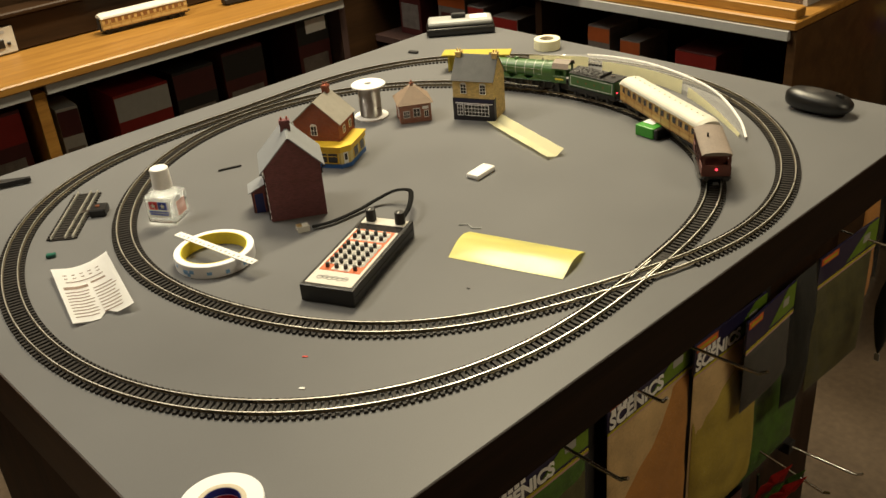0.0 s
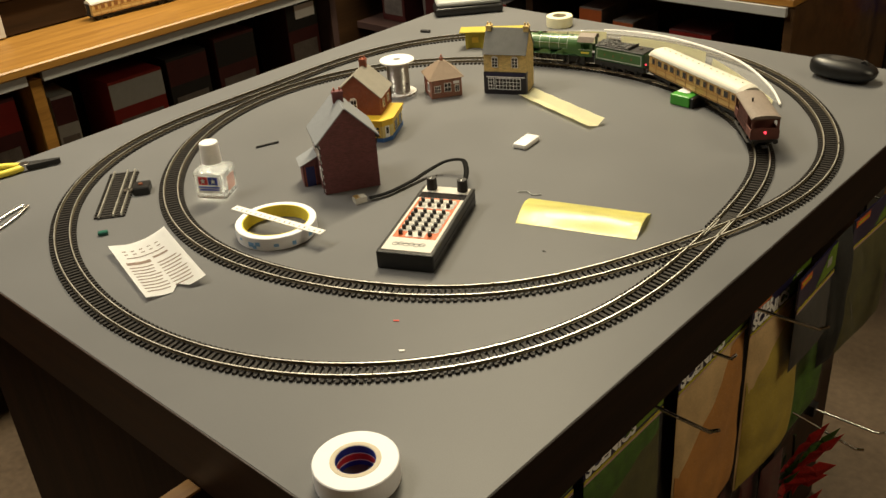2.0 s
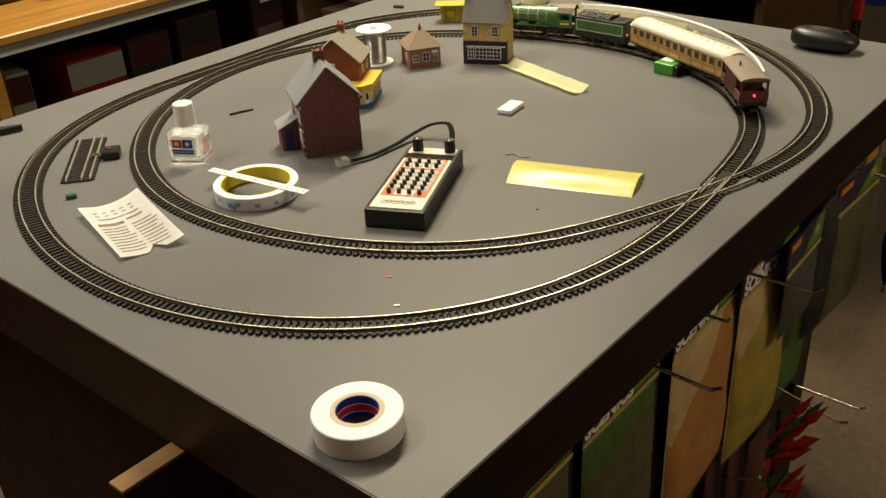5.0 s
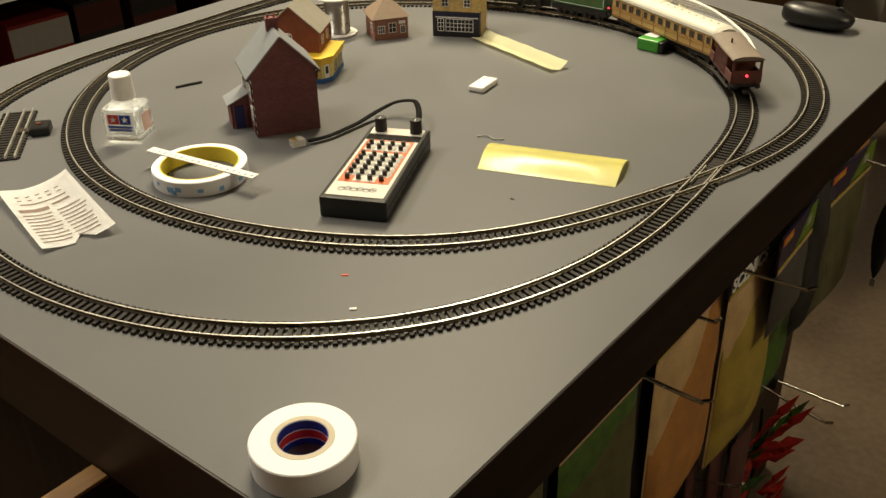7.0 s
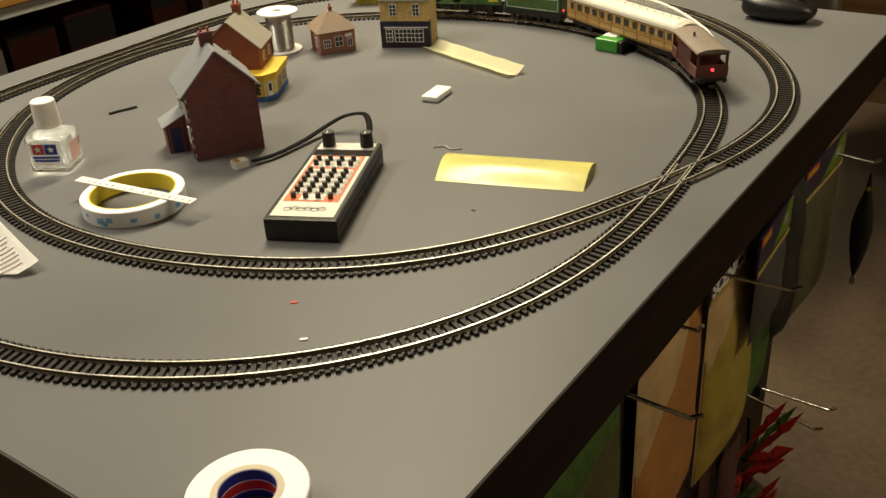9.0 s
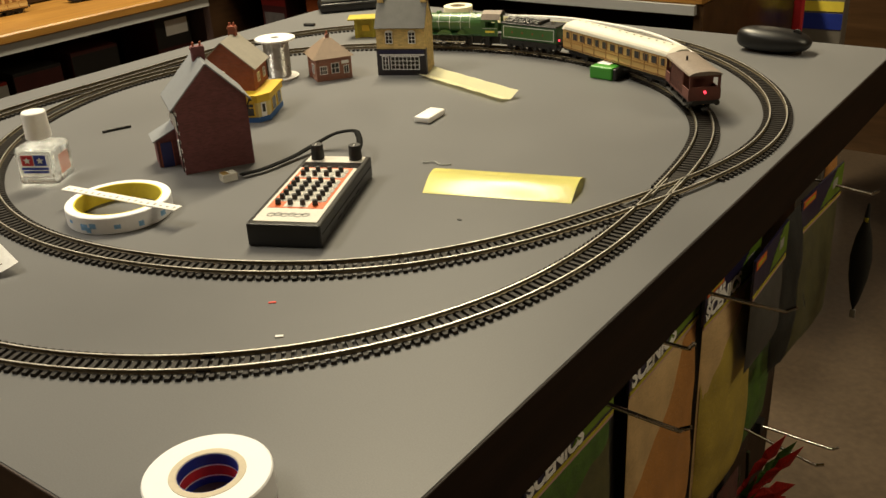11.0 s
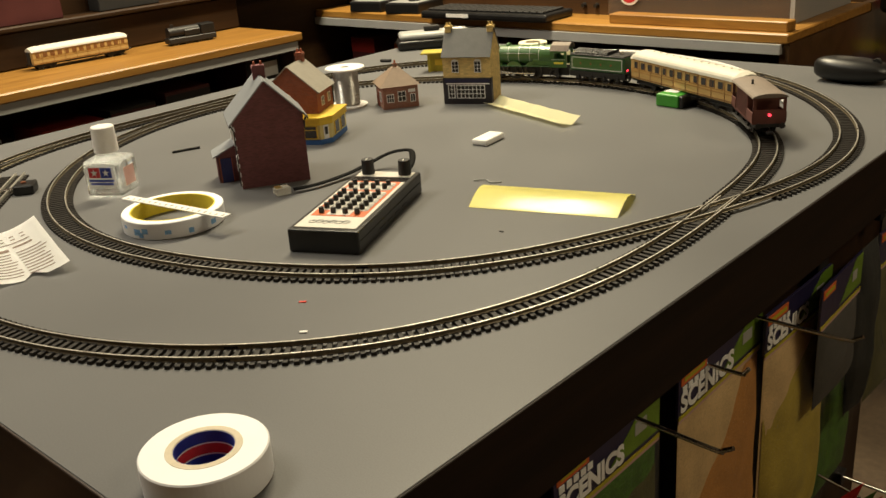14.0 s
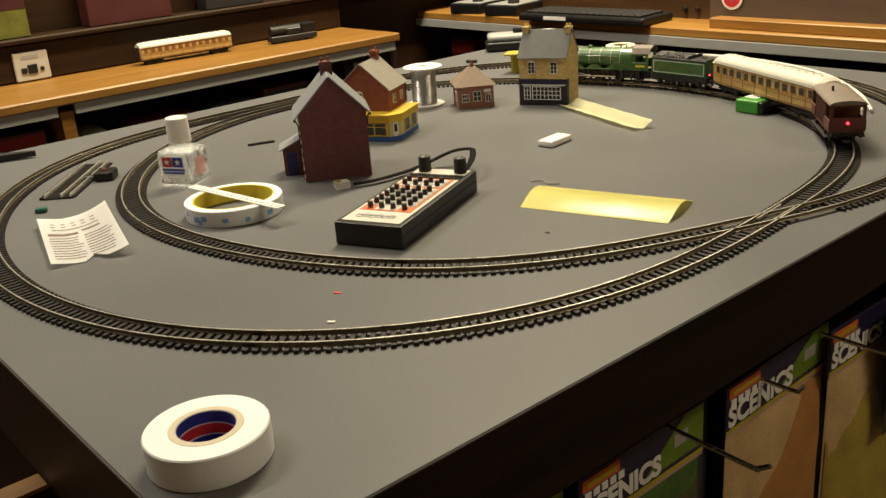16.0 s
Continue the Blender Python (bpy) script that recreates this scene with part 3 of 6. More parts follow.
part("plinth", prism(grow(0.0008), 0.0, 0.0062), M_SHOP_BLUE, shopf, "blue plinth")
part("fascia", prism(grow(0.0022), G2 - 0.0055, G2 + 0.0020), M_SHOP_YELLOW, shopf, "yellow fascia board")
part("canopy", prism(grow(0.0040), G2 + 0.0020, G2 + 0.0042), M_SHOP_YELLOW, shopf)
part("shop_window", B(-0.030, 0.001, -0.0190, -0.0178, 0.0085, 0.0225), M_PANE, shopf, "dark shop window")
bm = bmesh.new()
for xx in (-0.031, -0.015, 0.0012):
    B(xx, xx + 0.0012, -0.0195, -0.0178, 0.0072, 0.0235, 0, bm)
for zz in (0.0072, 0.0180, 0.0228):
    B(-0.031, 0.0024, -0.0194, -0.0178, zz, zz + 0.0009, 0, bm)
part("shop_window_frame", bm, M_SHOP_YELLOW, shopf)
dm = pose(0.01125, -0.012, 0, 0, 0, 48.8)
d = part("door", B(-0.0035, 0.0035, -0.0008, 0.0004, 0.0062, 0.0235), M_PAPER, shopf, "pale shop door")
d.matrix_local = dm
part("door_glass", B(-0.002, 0.002, -0.0012, -0.0005, 0.012, 0.0215), M_PANE, d)
for yy in (0.006, 0.030):
    w = part("shop_window", B(0.0162, 0.0172, yy, yy + 0.016, 0.0085, 0.0225), M_PANE, shopf)
    part("shop_window_frame", B(0.0163, 0.0177, yy - 0.001, yy, 0.0075, 0.0235), M_SHOP_YELLOW, w)
part("drainpipe", tube([(0.001, 0.058, E2), (0.001, 0.058, G2 + 0.006)], 0.0008, 6), M_BLACK_MATT, h2)

# brick hut with a hipped roof
hut = thing("model_brick_hut", pose(-0.634, 0.716, 0, 0, 0, 57), "small red brick card hut with brown hipped roof", "model hut")
part("wall", B(0, 0.050, 0, 0.048, 0, 0.0315), M_BRICK_HUT, hut)
bm = bmesh.new()
lo = [bm.verts.new(p) for p in ((-0.004, -0.004, 0.031), (0.054, -0.004, 0.031), (0.054, 0.052, 0.031), (-0.004, 0.052, 0.031))]
hi = [bm.verts.new(p) for p in ((0.020, 0.019, 0.0535), (0.030, 0.019, 0.0535), (0.030, 0.029, 0.0535), (0.020, 0.029, 0.0535))]
bm.faces.new(lo)
bm.faces.new(hi)
for i in range(4):
    bm.faces.new((lo[i], lo[(i + 1) % 4], hi[(i + 1) % 4], hi[i]))
part("roof", bm, M_HUT_ROOF, hut, "brown slate paper hipped roof")
chimney(hut, 0.025, 0.024, 0.052, 0.0045, 0.0045, 0.007, M_BRICK_HUT, 1)
window(hut, 0.010, 0.010, 0.009, 0.010, 0, 2, 1)
window(hut, 0.0265, 0.010, 0.010, 0.013, 0, 1, 1)
part("name_board", B(0.036, 0.046, -0.0010, 0, 0.021, 0.0255), M_PAPER, hut)
window(hut, 0.042, 0.008, 0.006, 0.010, 0, 1, 0)
window(hut, 0, 0.010, 0.009, 0.012, 0, 1, 1, False, pose(-0.0002, 0.014, 0, 0, 0, -90))
part("door", B(-0.0010, 0, 0.028, 0.038, 0, 0.022), M_TERRA, hut)

# stone shop with a dark roof
M_NAVY = mat("navy_sign_card", (0.012, 0.012, 0.05), 0.45, var=0.2, scale=200)
h3 = thing("model_stone_shop", pose(-0.580, 0.783, 0, 0, 0, 25), "buff stone card shop with dark roof and black shopfront", "model house")
W3, D3, E3, R3 = 0.068, 0.053, 0.068, 0.099
part("wall", gable_block(W3, D3, E3, R3, "x"), M_STONE, h3, "buff printed stone walls")
for s in (-1, 1):
    ey = D3 / 2 + s * (D3 / 2 + 0.003)
    ez = E3 - (R3 - E3) / (D3 / 2) * 0.003
    part("roof", roof_slope((-0.001, D3 / 2, R3), (W3 + 0.001, D3 / 2, R3), (-0.001, ey, ez), (W3 + 0.001, ey, ez), 0.0013), M_SLATE_DARK, h3, "dark grey slate paper roof")
chimney(h3, 0.004, D3 / 2, R3 - 0.004, 0.008, 0.012, 0.009, M_STONE, 2, M_STONE)
chimney(h3, W3 - 0.004, D3 / 2, R3 - 0.004, 0.008, 0.012, 0.009, M_STONE, 2, M_STONE)
sf = part("shopfront", B(-0.0006, W3 + 0.0006, -0.0012, 0.004, 0, 0.0365), M_SHOP_BLACK, h3, "black shopfront")
part("shopfront", B(W3, W3 + 0.0006, 0.0042, 0.008, 0, 0.0365), M_SHOP_BLACK, h3)
part("sign_board", B(0.002, W3 - 0.002, -0.0020, -0.0012, 0.0305, 0.0350), M_NAVY, sf)
window(h3, 0.0180, 0.0445, 0.0085, 0.0145, 0, 1, 2, True)
window(h3, 0.0500, 0.0445, 0.0085, 0.0145, 0, 1, 2, True)
window(h3, 0.0115, 0.0090, 0.0080, 0.0170, -0.0012, 1, 2)
window(h3, 0.0390, 0.0090, 0.0390, 0.0170, -0.0012, 6, 2)
part("fascia", B(0.004, W3 - 0.002, -0.0020, -0.0010, 0.0278, 0.0292), M_PAPER, sf)

# olive platform shelter behind the stone shop
sh = thing("model_platform_shelter", pose(-0.762, 0.945, 0, 0, 0, 35), "olive yellow card platform shelter with overhanging flat roof", "model shelter")
part("wall", B(0, 0.105, 0.004, 0.026, 0, 0.029), M_OLIVE, sh)
part("roof", B(-0.010, 0.115, -0.004, 0.030, 0.029, 0.032, 0.0008), M_OLIVE, sh)
for xx in (0.003, 0.030, 0.072, 0.102):
    part("post", B(xx - 0.0012, xx + 0.0012, -0.002, 0.0006, 0, 0.029), M_OLIVE, sh)
part("notice", B(0.012, 0.024, 0.0030, 0.0040, 0.010, 0.020), M_SHOP_YELLOW, sh)

# ---- things on the table ----
# reel of solder
reel = thing("solder_reel", pose(-0.703, 0.712, 0), "white plastic reel wound with silver solder wire", "reel")
part("flange", lathe([(0.006, 0), (0.0275, 0), (0.0280, 0.0008), (0.0280, 0.0024), (0.006, 0.0028)], 40, True), M_WHITE, reel, smooth=False)
part("flange", lathe([(0.006, 0.0535), (0.0280, 0.0535), (0.0280, 0.0555), (0.0270, 0.0562), (0.006, 0.0562)], 40, True), M_WHITE, reel)
part("hub", lathe([(0.0062, 0.0028), (0.013, 0.0028), (0.013, 0.0535), (0.0062, 0.0535)], 24, True), M_WHITE, reel)
prof = [(0.0131, 0.0030)]
for k in range(26):
    z = 0.0032 + k * 0.00193
    prof += [(0.0172, z), (0.0180, z + 0.00095), (0.0172, z + 0.0019)]
prof += [(0.0131, 0.0534)]
part("wire", lathe(prof, 36, True), M_SOLDER, reel, "bright silver solder wire", smooth=True)


def tape_roll(name, m, r_in, r_core, r_out, h, face, core, label, inner=None, bands=()):
    t = thing(name, m, label, "tape roll")
    b = 0.0008
    part("tape", lathe([(r_core, 0), (r_out - b, 0), (r_out, b), (r_out, h - b), (r_out - b, h), (r_core, h)], 72, True), face, t, smooth=False)
    part("core", lathe([(r_in, 0.0002), (r_core - 0.0001, 0.0002), (r_core - 0.0001, h + 0.0002), (r_in + 0.0004, h + 0.0002), (r_in, h - 0.0004)], 72, True), core, t, "card core ring")
    for z0, z1, mm in bands:
        part("core_print", lathe([(r_in - 0.0003, z0), (r_in - 0.0001, z0), (r_in - 0.0001, z1), (r_in - 0.0003, z1)], 72, True), mm, t)
    return t


tape_roll("electrical_tape_roll", pose(-0.0952, 0.0450, 0, 0, 0, 20), 0.0164, 0.0207, 0.0349, 0.0197, M_TAPE_FACE, M_CORE, "fat roll of white electrical tape with printed card core", bands=((0.0001, 0.0045, M_BLUE), (0.0047, 0.0054, M_PAPER), (0.0056, 0.0116, M_RED), (0.0118, 0.0125, M_PAPER), (0.0127, 0.0195, M_BLUE)))
tape_roll("masking_tape_roll", pose(-0.700, 1.150, 0), 0.0130, 0.0145, 0.0250, 0.0195, M_CREAM, M_CORE, "small roll of cream masking tape near the far edge")
ring = tape_roll("double_sided_tape_roll", pose(-0.4845, 0.2785, 0), 0.0390, 0.0405, 0.0485, 0.0162, M_TAPE_FACE, M_YCORE, "wide white tape roll with yellow inside", bands=())
rng = random.Random(4)
M_PALE_BLUE = mat("pale_blue_print", (0.22, 0.44, 0.74), 0.5, var=0.3, scale=300)
for a0, da, z0, dz in ((-1.42, 0.16, 0.004, 0.006), (-1.30, 0.10, 0.002, 0.005), (-1.22, 0.13, 0.006, 0.005), (-1.75, 0.10, 0.008, 0.003), (-2.25, 0.14, 0.006, 0.003), (-0.75, 0.12, 0.005, 0.004), (-0.30, 0.10, 0.003, 0.005), (0.20, 0.14, 0.004, 0.005), (-2.80, 0.12, 0.003, 0.005)):
    part("blue_print", lathe([(0.0486, z0), (0.04875, z0), (0.04875, z0 + dz), (0.0486, z0 + dz)], 5, True, arc=(a0, a0 + da)), M_PALE_BLUE, ring)
rule = thing("white_ruler_strip", pose(-0.4815, 0.2785, 0.0165, 0, 0, 8.3), "narrow white marked strip lying across the tape roll", "ruler")
part("strip", B(-0.072, 0.072, -0.0055, 0.0055, 0, 0.0012, 0.0003), M_WHITE, rule)
for k in range(18):
    part("mark", B(-0.066 + k * 0.0078, -0.0635 + k * 0.0078, -0.003, -0.001 + 0.001 * (k % 3), 0.00125, 0.0014), M_GREY_KEY, rule)

# glue bottle
bot = thing("cement_bottle", pose(-0.6355, 0.3005, 0, 0, 0, 30), "square clear glass cement bottle with white cap and label", "bottle")
s = 0.0215
bm = B(-s, s, -s * 0.9, s * 0.9, 0.0004, 0.0400, 0.0040, None, 3)
hollow = B(-s + 0.0018, s - 0.0018, -s * 0.9 + 0.0018, s * 0.9 - 0.0018, 0.0040, 0.0380, 0.0032, None, 3)
bmesh.ops.reverse_faces(hollow, faces=hollow.faces[:])
shell = bpy.data.meshes.new("hollow")
hollow.to_mesh(shell)
hollow.free()
bm.from_mesh(shell)
body = part("glass_body", bm, M_GLASS, bot, "clear square glass body", smooth=True)
body.visible_shadow = False
part("liquid", B(-s + 0.0022, s - 0.0022, -s * 0.9 + 0.0022, s * 0.9 - 0.0022, 0.0044, 0.0150, 0.002), M_BOTTLE, bot, "clear liquid")
part("shoulder", lathe([(0.0170, 0.0402), (0.0130, 0.0430), (0.0100, 0.0437), (0.0100, 0.046)], 28), M_BOTTLE, bot, smooth=True)
prof = [(0.0, 0.0460), (0.0122, 0.0460), (0.0130, 0.0468), (0.0121, 0.0728), (0.0112, 0.0738), (0.0, 0.0738)]
part("cap", lathe(prof, 36), M_WHITE, bot, "ribbed white screw cap", smooth=False)
part("label_face", B(-0.0165, 0.0165, -s * 0.9 - 0.0005, -s * 0.9 - 0.0001, 0.010, 0.034), film("label_film", (0.9, 0.9, 0.92), 0.70, 0.4), bot, "printed paper label")
part("logo_red", B(-0.0135, -0.0008, -s * 0.9 - 0.0009, -s * 0.9 - 0.0006, 0.0220, 0.0330), M_RED, bot, "red logo square")
part("logo_blue", B(0.0002, 0.0130, -s * 0.9 - 0.0009, -s * 0.9 - 0.0006, 0.0220, 0.0330), M_BLUE, bot, "blue logo square")
for cx in (-0.0072, 0.0066):
    star = [(cx + (0.0042 if k % 2 == 0 else 0.0017) * math.sin(k * math.pi / 5), 0.0275 + (0.0042 if k % 2 == 0 else 0.0017) * math.cos(k * math.pi / 5)) for k in range(10)]
    part("star", slab(star, -s * 0.9 - 0.0012, -s * 0.9 - 0.0010), M_PAPER, bot)
for zz, ww in ((0.0175, 0.0145), (0.0140, 0.0135)):
    part("label_line", B(-ww, ww, -s * 0.9 - 0.0009, -s * 0.9 - 0.0006, zz, zz + 0.0026), M_BLUE, bot)
part("side_label", B(s + 0.0001, s + 0.0005, -0.010, 0.010, 0.010, 0.030), film("side_label_film", (0.85, 0.4, 0.3), 0.6, 0.4), bot)

# handheld controller
ctl = thing("handheld_controller", pose(-0.3225, 0.2885, 0, 0, 0, 25.0), "black handheld railway controller with red keypad panel", "controller")
CW, CL, CH = 0.0665, 0.172, 0.0215
part("case", B(0, CW, 0, CL, 0, CH, 0.0018, None, 2), M_BLACK, ctl, "black ribbed plastic case", smooth=False)
M_PANEL = mat("pale_control_panel", (0.66, 0.63, 0.57), 0.4, var=0.05, scale=200)
part("panel", B(0.0045, CW - 0.0045, 0.006, CL - 0.0365, CH, CH + 0.0006), M_PANEL, ctl, "pale silver control panel")
part("panel_border", B(0.0075, CW - 0.0080, 0.0345, 0.1345, CH + 0.0006, CH + 0.0009), M_ORANGE, ctl, "orange keypad field")
part("panel_top", B(0.0045, CW - 0.0045, CL - 0.021, CL - 0.004, CH, CH + 0.0006), M_PANEL, ctl)
part("display_window", B(0.0045, CW - 0.0045, CL - 0.0355, CL - 0.022, CH - 0.0002, CH + 0.0004), M_PANE, ctl, "dark display window")
part("keypad_field", B(0.0110, CW - 0.0120, 0.0485, 0.1030, CH + 0.0009, CH + 0.0012), M_PANEL, ctl)
part("keypad_field", B(0.0110, CW - 0.0120, 0.1075, 0.1310, CH + 0.0009, CH + 0.0012), M_PANEL, ctl)
part("keypad_field", B(0.0215, 0.0440, 0.0365, 0.0482, CH + 0.0009, CH + 0.0012), M_PANEL, ctl)
for row, yy in enumerate((0.0420, 0.0540, 0.0642, 0.0752, 0.0857, 0.0957, 0.1132, 0.1238)):
    for c in range(4):
        xx = 0.0150 + c * 0.0115
        if row:
            part("key_cell", B(xx + 0.0034, xx + 0.0070, yy - 0.0042, yy + 0.0040, CH + 0.0012, CH + 0.0014), M_GREY_KEY, ctl)
        part("key", cyl(0.0026, CH + 0.0013, CH + 0.0062, 12, 0.0023, pose(xx, yy, 0)), M_BLACK, ctl, "black push button")
for k in range(6):
    part("logo", lathe([(0.0026, CH + 0.0007), (0.0040, CH + 0.0007), (0.0040, CH + 0.0010), (0.0026, CH + 0.0010)], 16, True), M_GREY_KEY, ctl).matrix_local = pose(0.0165 + k * 0.0062, 0.0195 + 0.0012 * (k % 2), 0)
part("logo", B(0.013, 0.051, 0.0205, 0.0216, CH + 0.0006, CH + 0.0009), M_GREY_KEY, ctl)
part("case_seam", B(CW - 0.0002, CW + 0.0004, 0.004, CL - 0.004, 0.0118, 0.0124), M_BLACK_MATT, ctl)
for xx in (0.0145, CW - 0.0130):
    kn = part("knob", cyl(0.0066, CH + 0.0006, CH + 0.0158, 20, 0.0060, pose(xx, CL - 0.011, 0), None, 0.0006), M_BLACK_MATT, ctl, "black control knob")
    part("knob_mark", B(xx - 0.0004, xx + 0.0004, CL - 0.016, CL - 0.011, CH + 0.0158, CH + 0.0162), M_WHITE, kn)
for k in range(4):
    part("side_rib", B(CW, CW + 0.0005, 0.05 + k * 0.02, 0.062 + k * 0.02, 0.006, 0.0065), M_BLACK_MATT, ctl)
lead = thing("controller_lead", None, "flat black telephone lead with a clear plug", "cable")
cab = smooth_line([(-0.452, 0.402, 0.004), (-0.443, 0.428, 0.0040), (-0.441, 0.470, 0.0045), (-0.440, 0.500, 0.008), (-0.428, 0.522, 0.016), (-0.408, 0.530, 0.020), (-0.392, 0.520, 0.020), (-0.374, 0.500, 0.018), (-0.366, 0.484, 0.014), (-0.358, 0.470, 0.012)], 8)
part("cord", tube(cab, 0.0034, 10, None, 0.45), M_CORD, lead, smooth=True)
pl = part("plug", B(-0.006, 0.006, -0.008, 0.008, 0.0004, 0.0085, 0.0008), film("clear_plug", (0.86, 0.82, 0.70), 0.62, 0.08), lead, "clear plastic plug")
pl.matrix_local = pose(-0.459, 0.392, 0, 0, 0, -20)
for k in range(4):
    c = part("contact", B(-0.0045 + k * 0.0026, -0.0035 + k * 0.0026, -0.0075, -0.001, 0.0086, 0.0092), mat("gold_contact", (0.7, 0.5, 0.2), 0.3, 1.0), lead)
    c.matrix_local = pose(-0.459, 0.392, 0, 0, 0, -20)

# curled yellow sheet
ys = thing("yellow_sheet", pose(-0.263, 0.460, 0.0, 0, 0, 18.4), "glossy yellow backing sheet arched on the tabletop", "paper")
bm = bmesh.new()
rows = []
n_s, LEN = 16, 0.1440
for i in range(n_s + 1):
    u = i / n_s
    yy = 0.067 * u
    zz = 0.0082 * math.sin(math.pi * u ** 1.1) + 0.0004
    rows.append([bm.verts.new((xx + (-0.0045 * u if k == 0 else 0.002 * u), yy, zz)) for k, xx in enumerate((0.0, LEN * 0.33, LEN * 0.66, LEN))])
for a, b in zip(rows, rows[1:]):
    for k in range(3):
        bm.faces.new((a[k], a[k + 1], b[k + 1], b[k]))
bmesh.ops.solidify(bm, geom=bm.faces[:], thickness=0.00025)
part("sheet", bm, M_YELLOW, ys, smooth=True)

# eraser, green case, rod, bits
er = solid("white_eraser", B(-0.0105, 0.0105, -0.0205, 0.0205, 0, 0.0075, 0.002, None, 2), M_WHITE, "small white block eraser with rounded edges", "eraser", m=pose(-0.3975, 0.655, 0, 0, 0, 8), smooth=True)
gc = thing("green_case", pose(-0.312, 0.895, 0, 0, 0, -5), "small green plastic box with white top and black end", "box")
part("body", B(0, 0.034, 0, 0.040, 0, 0.0165, 0.002, None, 2), M_GREEN_PLASTIC, gc)
part("end_cap", B(0.0342, 0.040, 0.001, 0.039, 0.0005, 0.0160, 0.0015), M_BLACK, gc, "black end")
part("top_label", B(0.003, 0.022, 0.014, 0.037, 0.0165, 0.0171), M_PAPER, gc, "white label")
rod = solid("dark_rod", tube([(-0.717, 0.427, 0.0017), (-0.7115, 0.443, 0.0017), (-0.705, 0.459, 0.0017)], 0.0017, 8), M_BLACK_MATT, "short dark rod lying on the tabletop", "rod")
solid("wire_offcut", tube(smooth_line([(-0.312, 0.526, 0.001), (-0.302, 0.533, 0.0016), (-0.292, 0.530, 0.001), (-0.283, 0.537, 0.001)], 4), 0.0007, 6), M_HANDSET_GREY, "bent grey wire offcut by the yellow sheet", "wire")
solid("red_crumb", B(-0.003, 0.003, -0.0012, 0.0012, 0, 0.0008, 0.0003), mat("red_crumb_paint", (0.7, 0.05, 0.03), 0.5), "tiny red plastic crumb on the tabletop", "crumb", m=pose(-0.2305, 0.2255, 0, 0, 0, 40))
solid("white_crumb", B(-0.003, 0.003, -0.0015, 0.0015, 0, 0.0010, 0.0003), M_WHITE, "tiny white crumb beside the track", "crumb", m=pose(-0.1895, 0.1915, 0, 0, 0, 40))
solid("dark_crumb", B(-0.002, 0.002, -0.001, 0.001, 0, 0.0007), M_BLACK_MATT, "tiny dark crumb on the tabletop", "crumb", m=pose(-0.195, 0.425, 0))

# masking tape strip, lying with lifted edges
st = bmesh.new()
a, b = Vector((-0.519, 0.811, 0)), Vector((-0.3515, 0.7615, 0))
d = (b - a).normalized()
nrm = Vector((-d.y, d.x, 0))
rows = []
for i in range(25):
    p = a + (b - a) * i / 24
    rows.append([st.verts.new(p + nrm * w + Vector((0, 0, 0.0012 + h + 0.0003 * math.sin(i * 1.1)))) for w, h in ((-0.0150, 0.0035), (-0.0015, 0.0), (0.0015, 0.0), (0.0140, 0.0085))])
for p, q in zip(rows, rows[1:]):
    for k in range(3):
        st.faces.new((p[k], p[k + 1], q[k + 1], q[k]))
bmesh.ops.solidify(st, geom=st.faces[:], thickness=0.0003)
solid("masking_tape_strip", st, M_CREAM, "torn cream masking tape strip with lifted edges", "tape strip")

# clear curved sheet with tape along its inner edge
cs = thing("curved_clear_sheet", None, "curved clear plastic sheet with white edge and cream tape", "plastic sheet")
inner = smooth_line([(-0.651, 1.044, 0), (-0.600, 1.072, 0), (-0.549, 1.094, 0), (-0.450, 1.100, 0), (-0.352, 1.078, 0), (-0.265, 1.030, 0), (-0.186, 0.974, 0)], 12)
n_i = len(inner)
outer_pts = smooth_line([(-0.640, 1.060, 0.022), (-0.573, 1.112, 0.019), (-0.478, 1.132, 0.019), (-0.373, 1.112, 0.019), (-0.286, 1.072, 0.018), (-0.210, 1.010, 0.013), (-0.172, 0.968, 0.004)], 12)
bm = bmesh.new()
ra = [bm.verts.new(p + Vector((0, 0, 0.012 * (1 - i / n_i) + 0.004))) for i, p in enumerate(inner)]
rb = [bm.verts.new(p) for p in outer_pts]
for i in range(n_i - 1):
    bm.faces.new((ra[i], ra[i + 1], rb[i + 1], rb[i]))
part("clear_sheet", bm, M_CLEAR, cs, "clear acetate sheet", smooth=True)
part("white_edge", tube(outer_pts[12:], 0.0020, 6), M_WHITE, cs, "white outer edge")
for i0, i1, h0, h1_ in ((0, 23, 0.023, 0.023), (27, 48, 0.019, 0.023), (50, n_i - 1, 0.017, 0.005)):
    bm = bmesh.new()
    rows = []
    for i in range(i0, i1 + 1):
        p = inner[i]
        o = Vector((p.x - CX, p.y - CY, 0)).normalized()
        h = h0 + (h1_ - h0) * (i - i0) / (i1 - i0)
        rows.append([bm.verts.new(p - o * 0.0015 + Vector((0, 0, 0.0003))), bm.verts.new(p - o * 0.001 + Vector((0, 0, h * 0.5))), bm.verts.new(p + o * 0.0005 + Vector((0, 0, h)))])
    for p, q in zip(rows, rows[1:]):
        for k in range(2):
            bm.faces.new((p[k], p[k + 1], q[k + 1], q[k]))
    bmesh.ops.solidify(bm, geom=bm.faces[:], thickness=0.0004)
    part("tape_strip", bm, M_CREAM, cs, "cream masking tape", smooth=True)

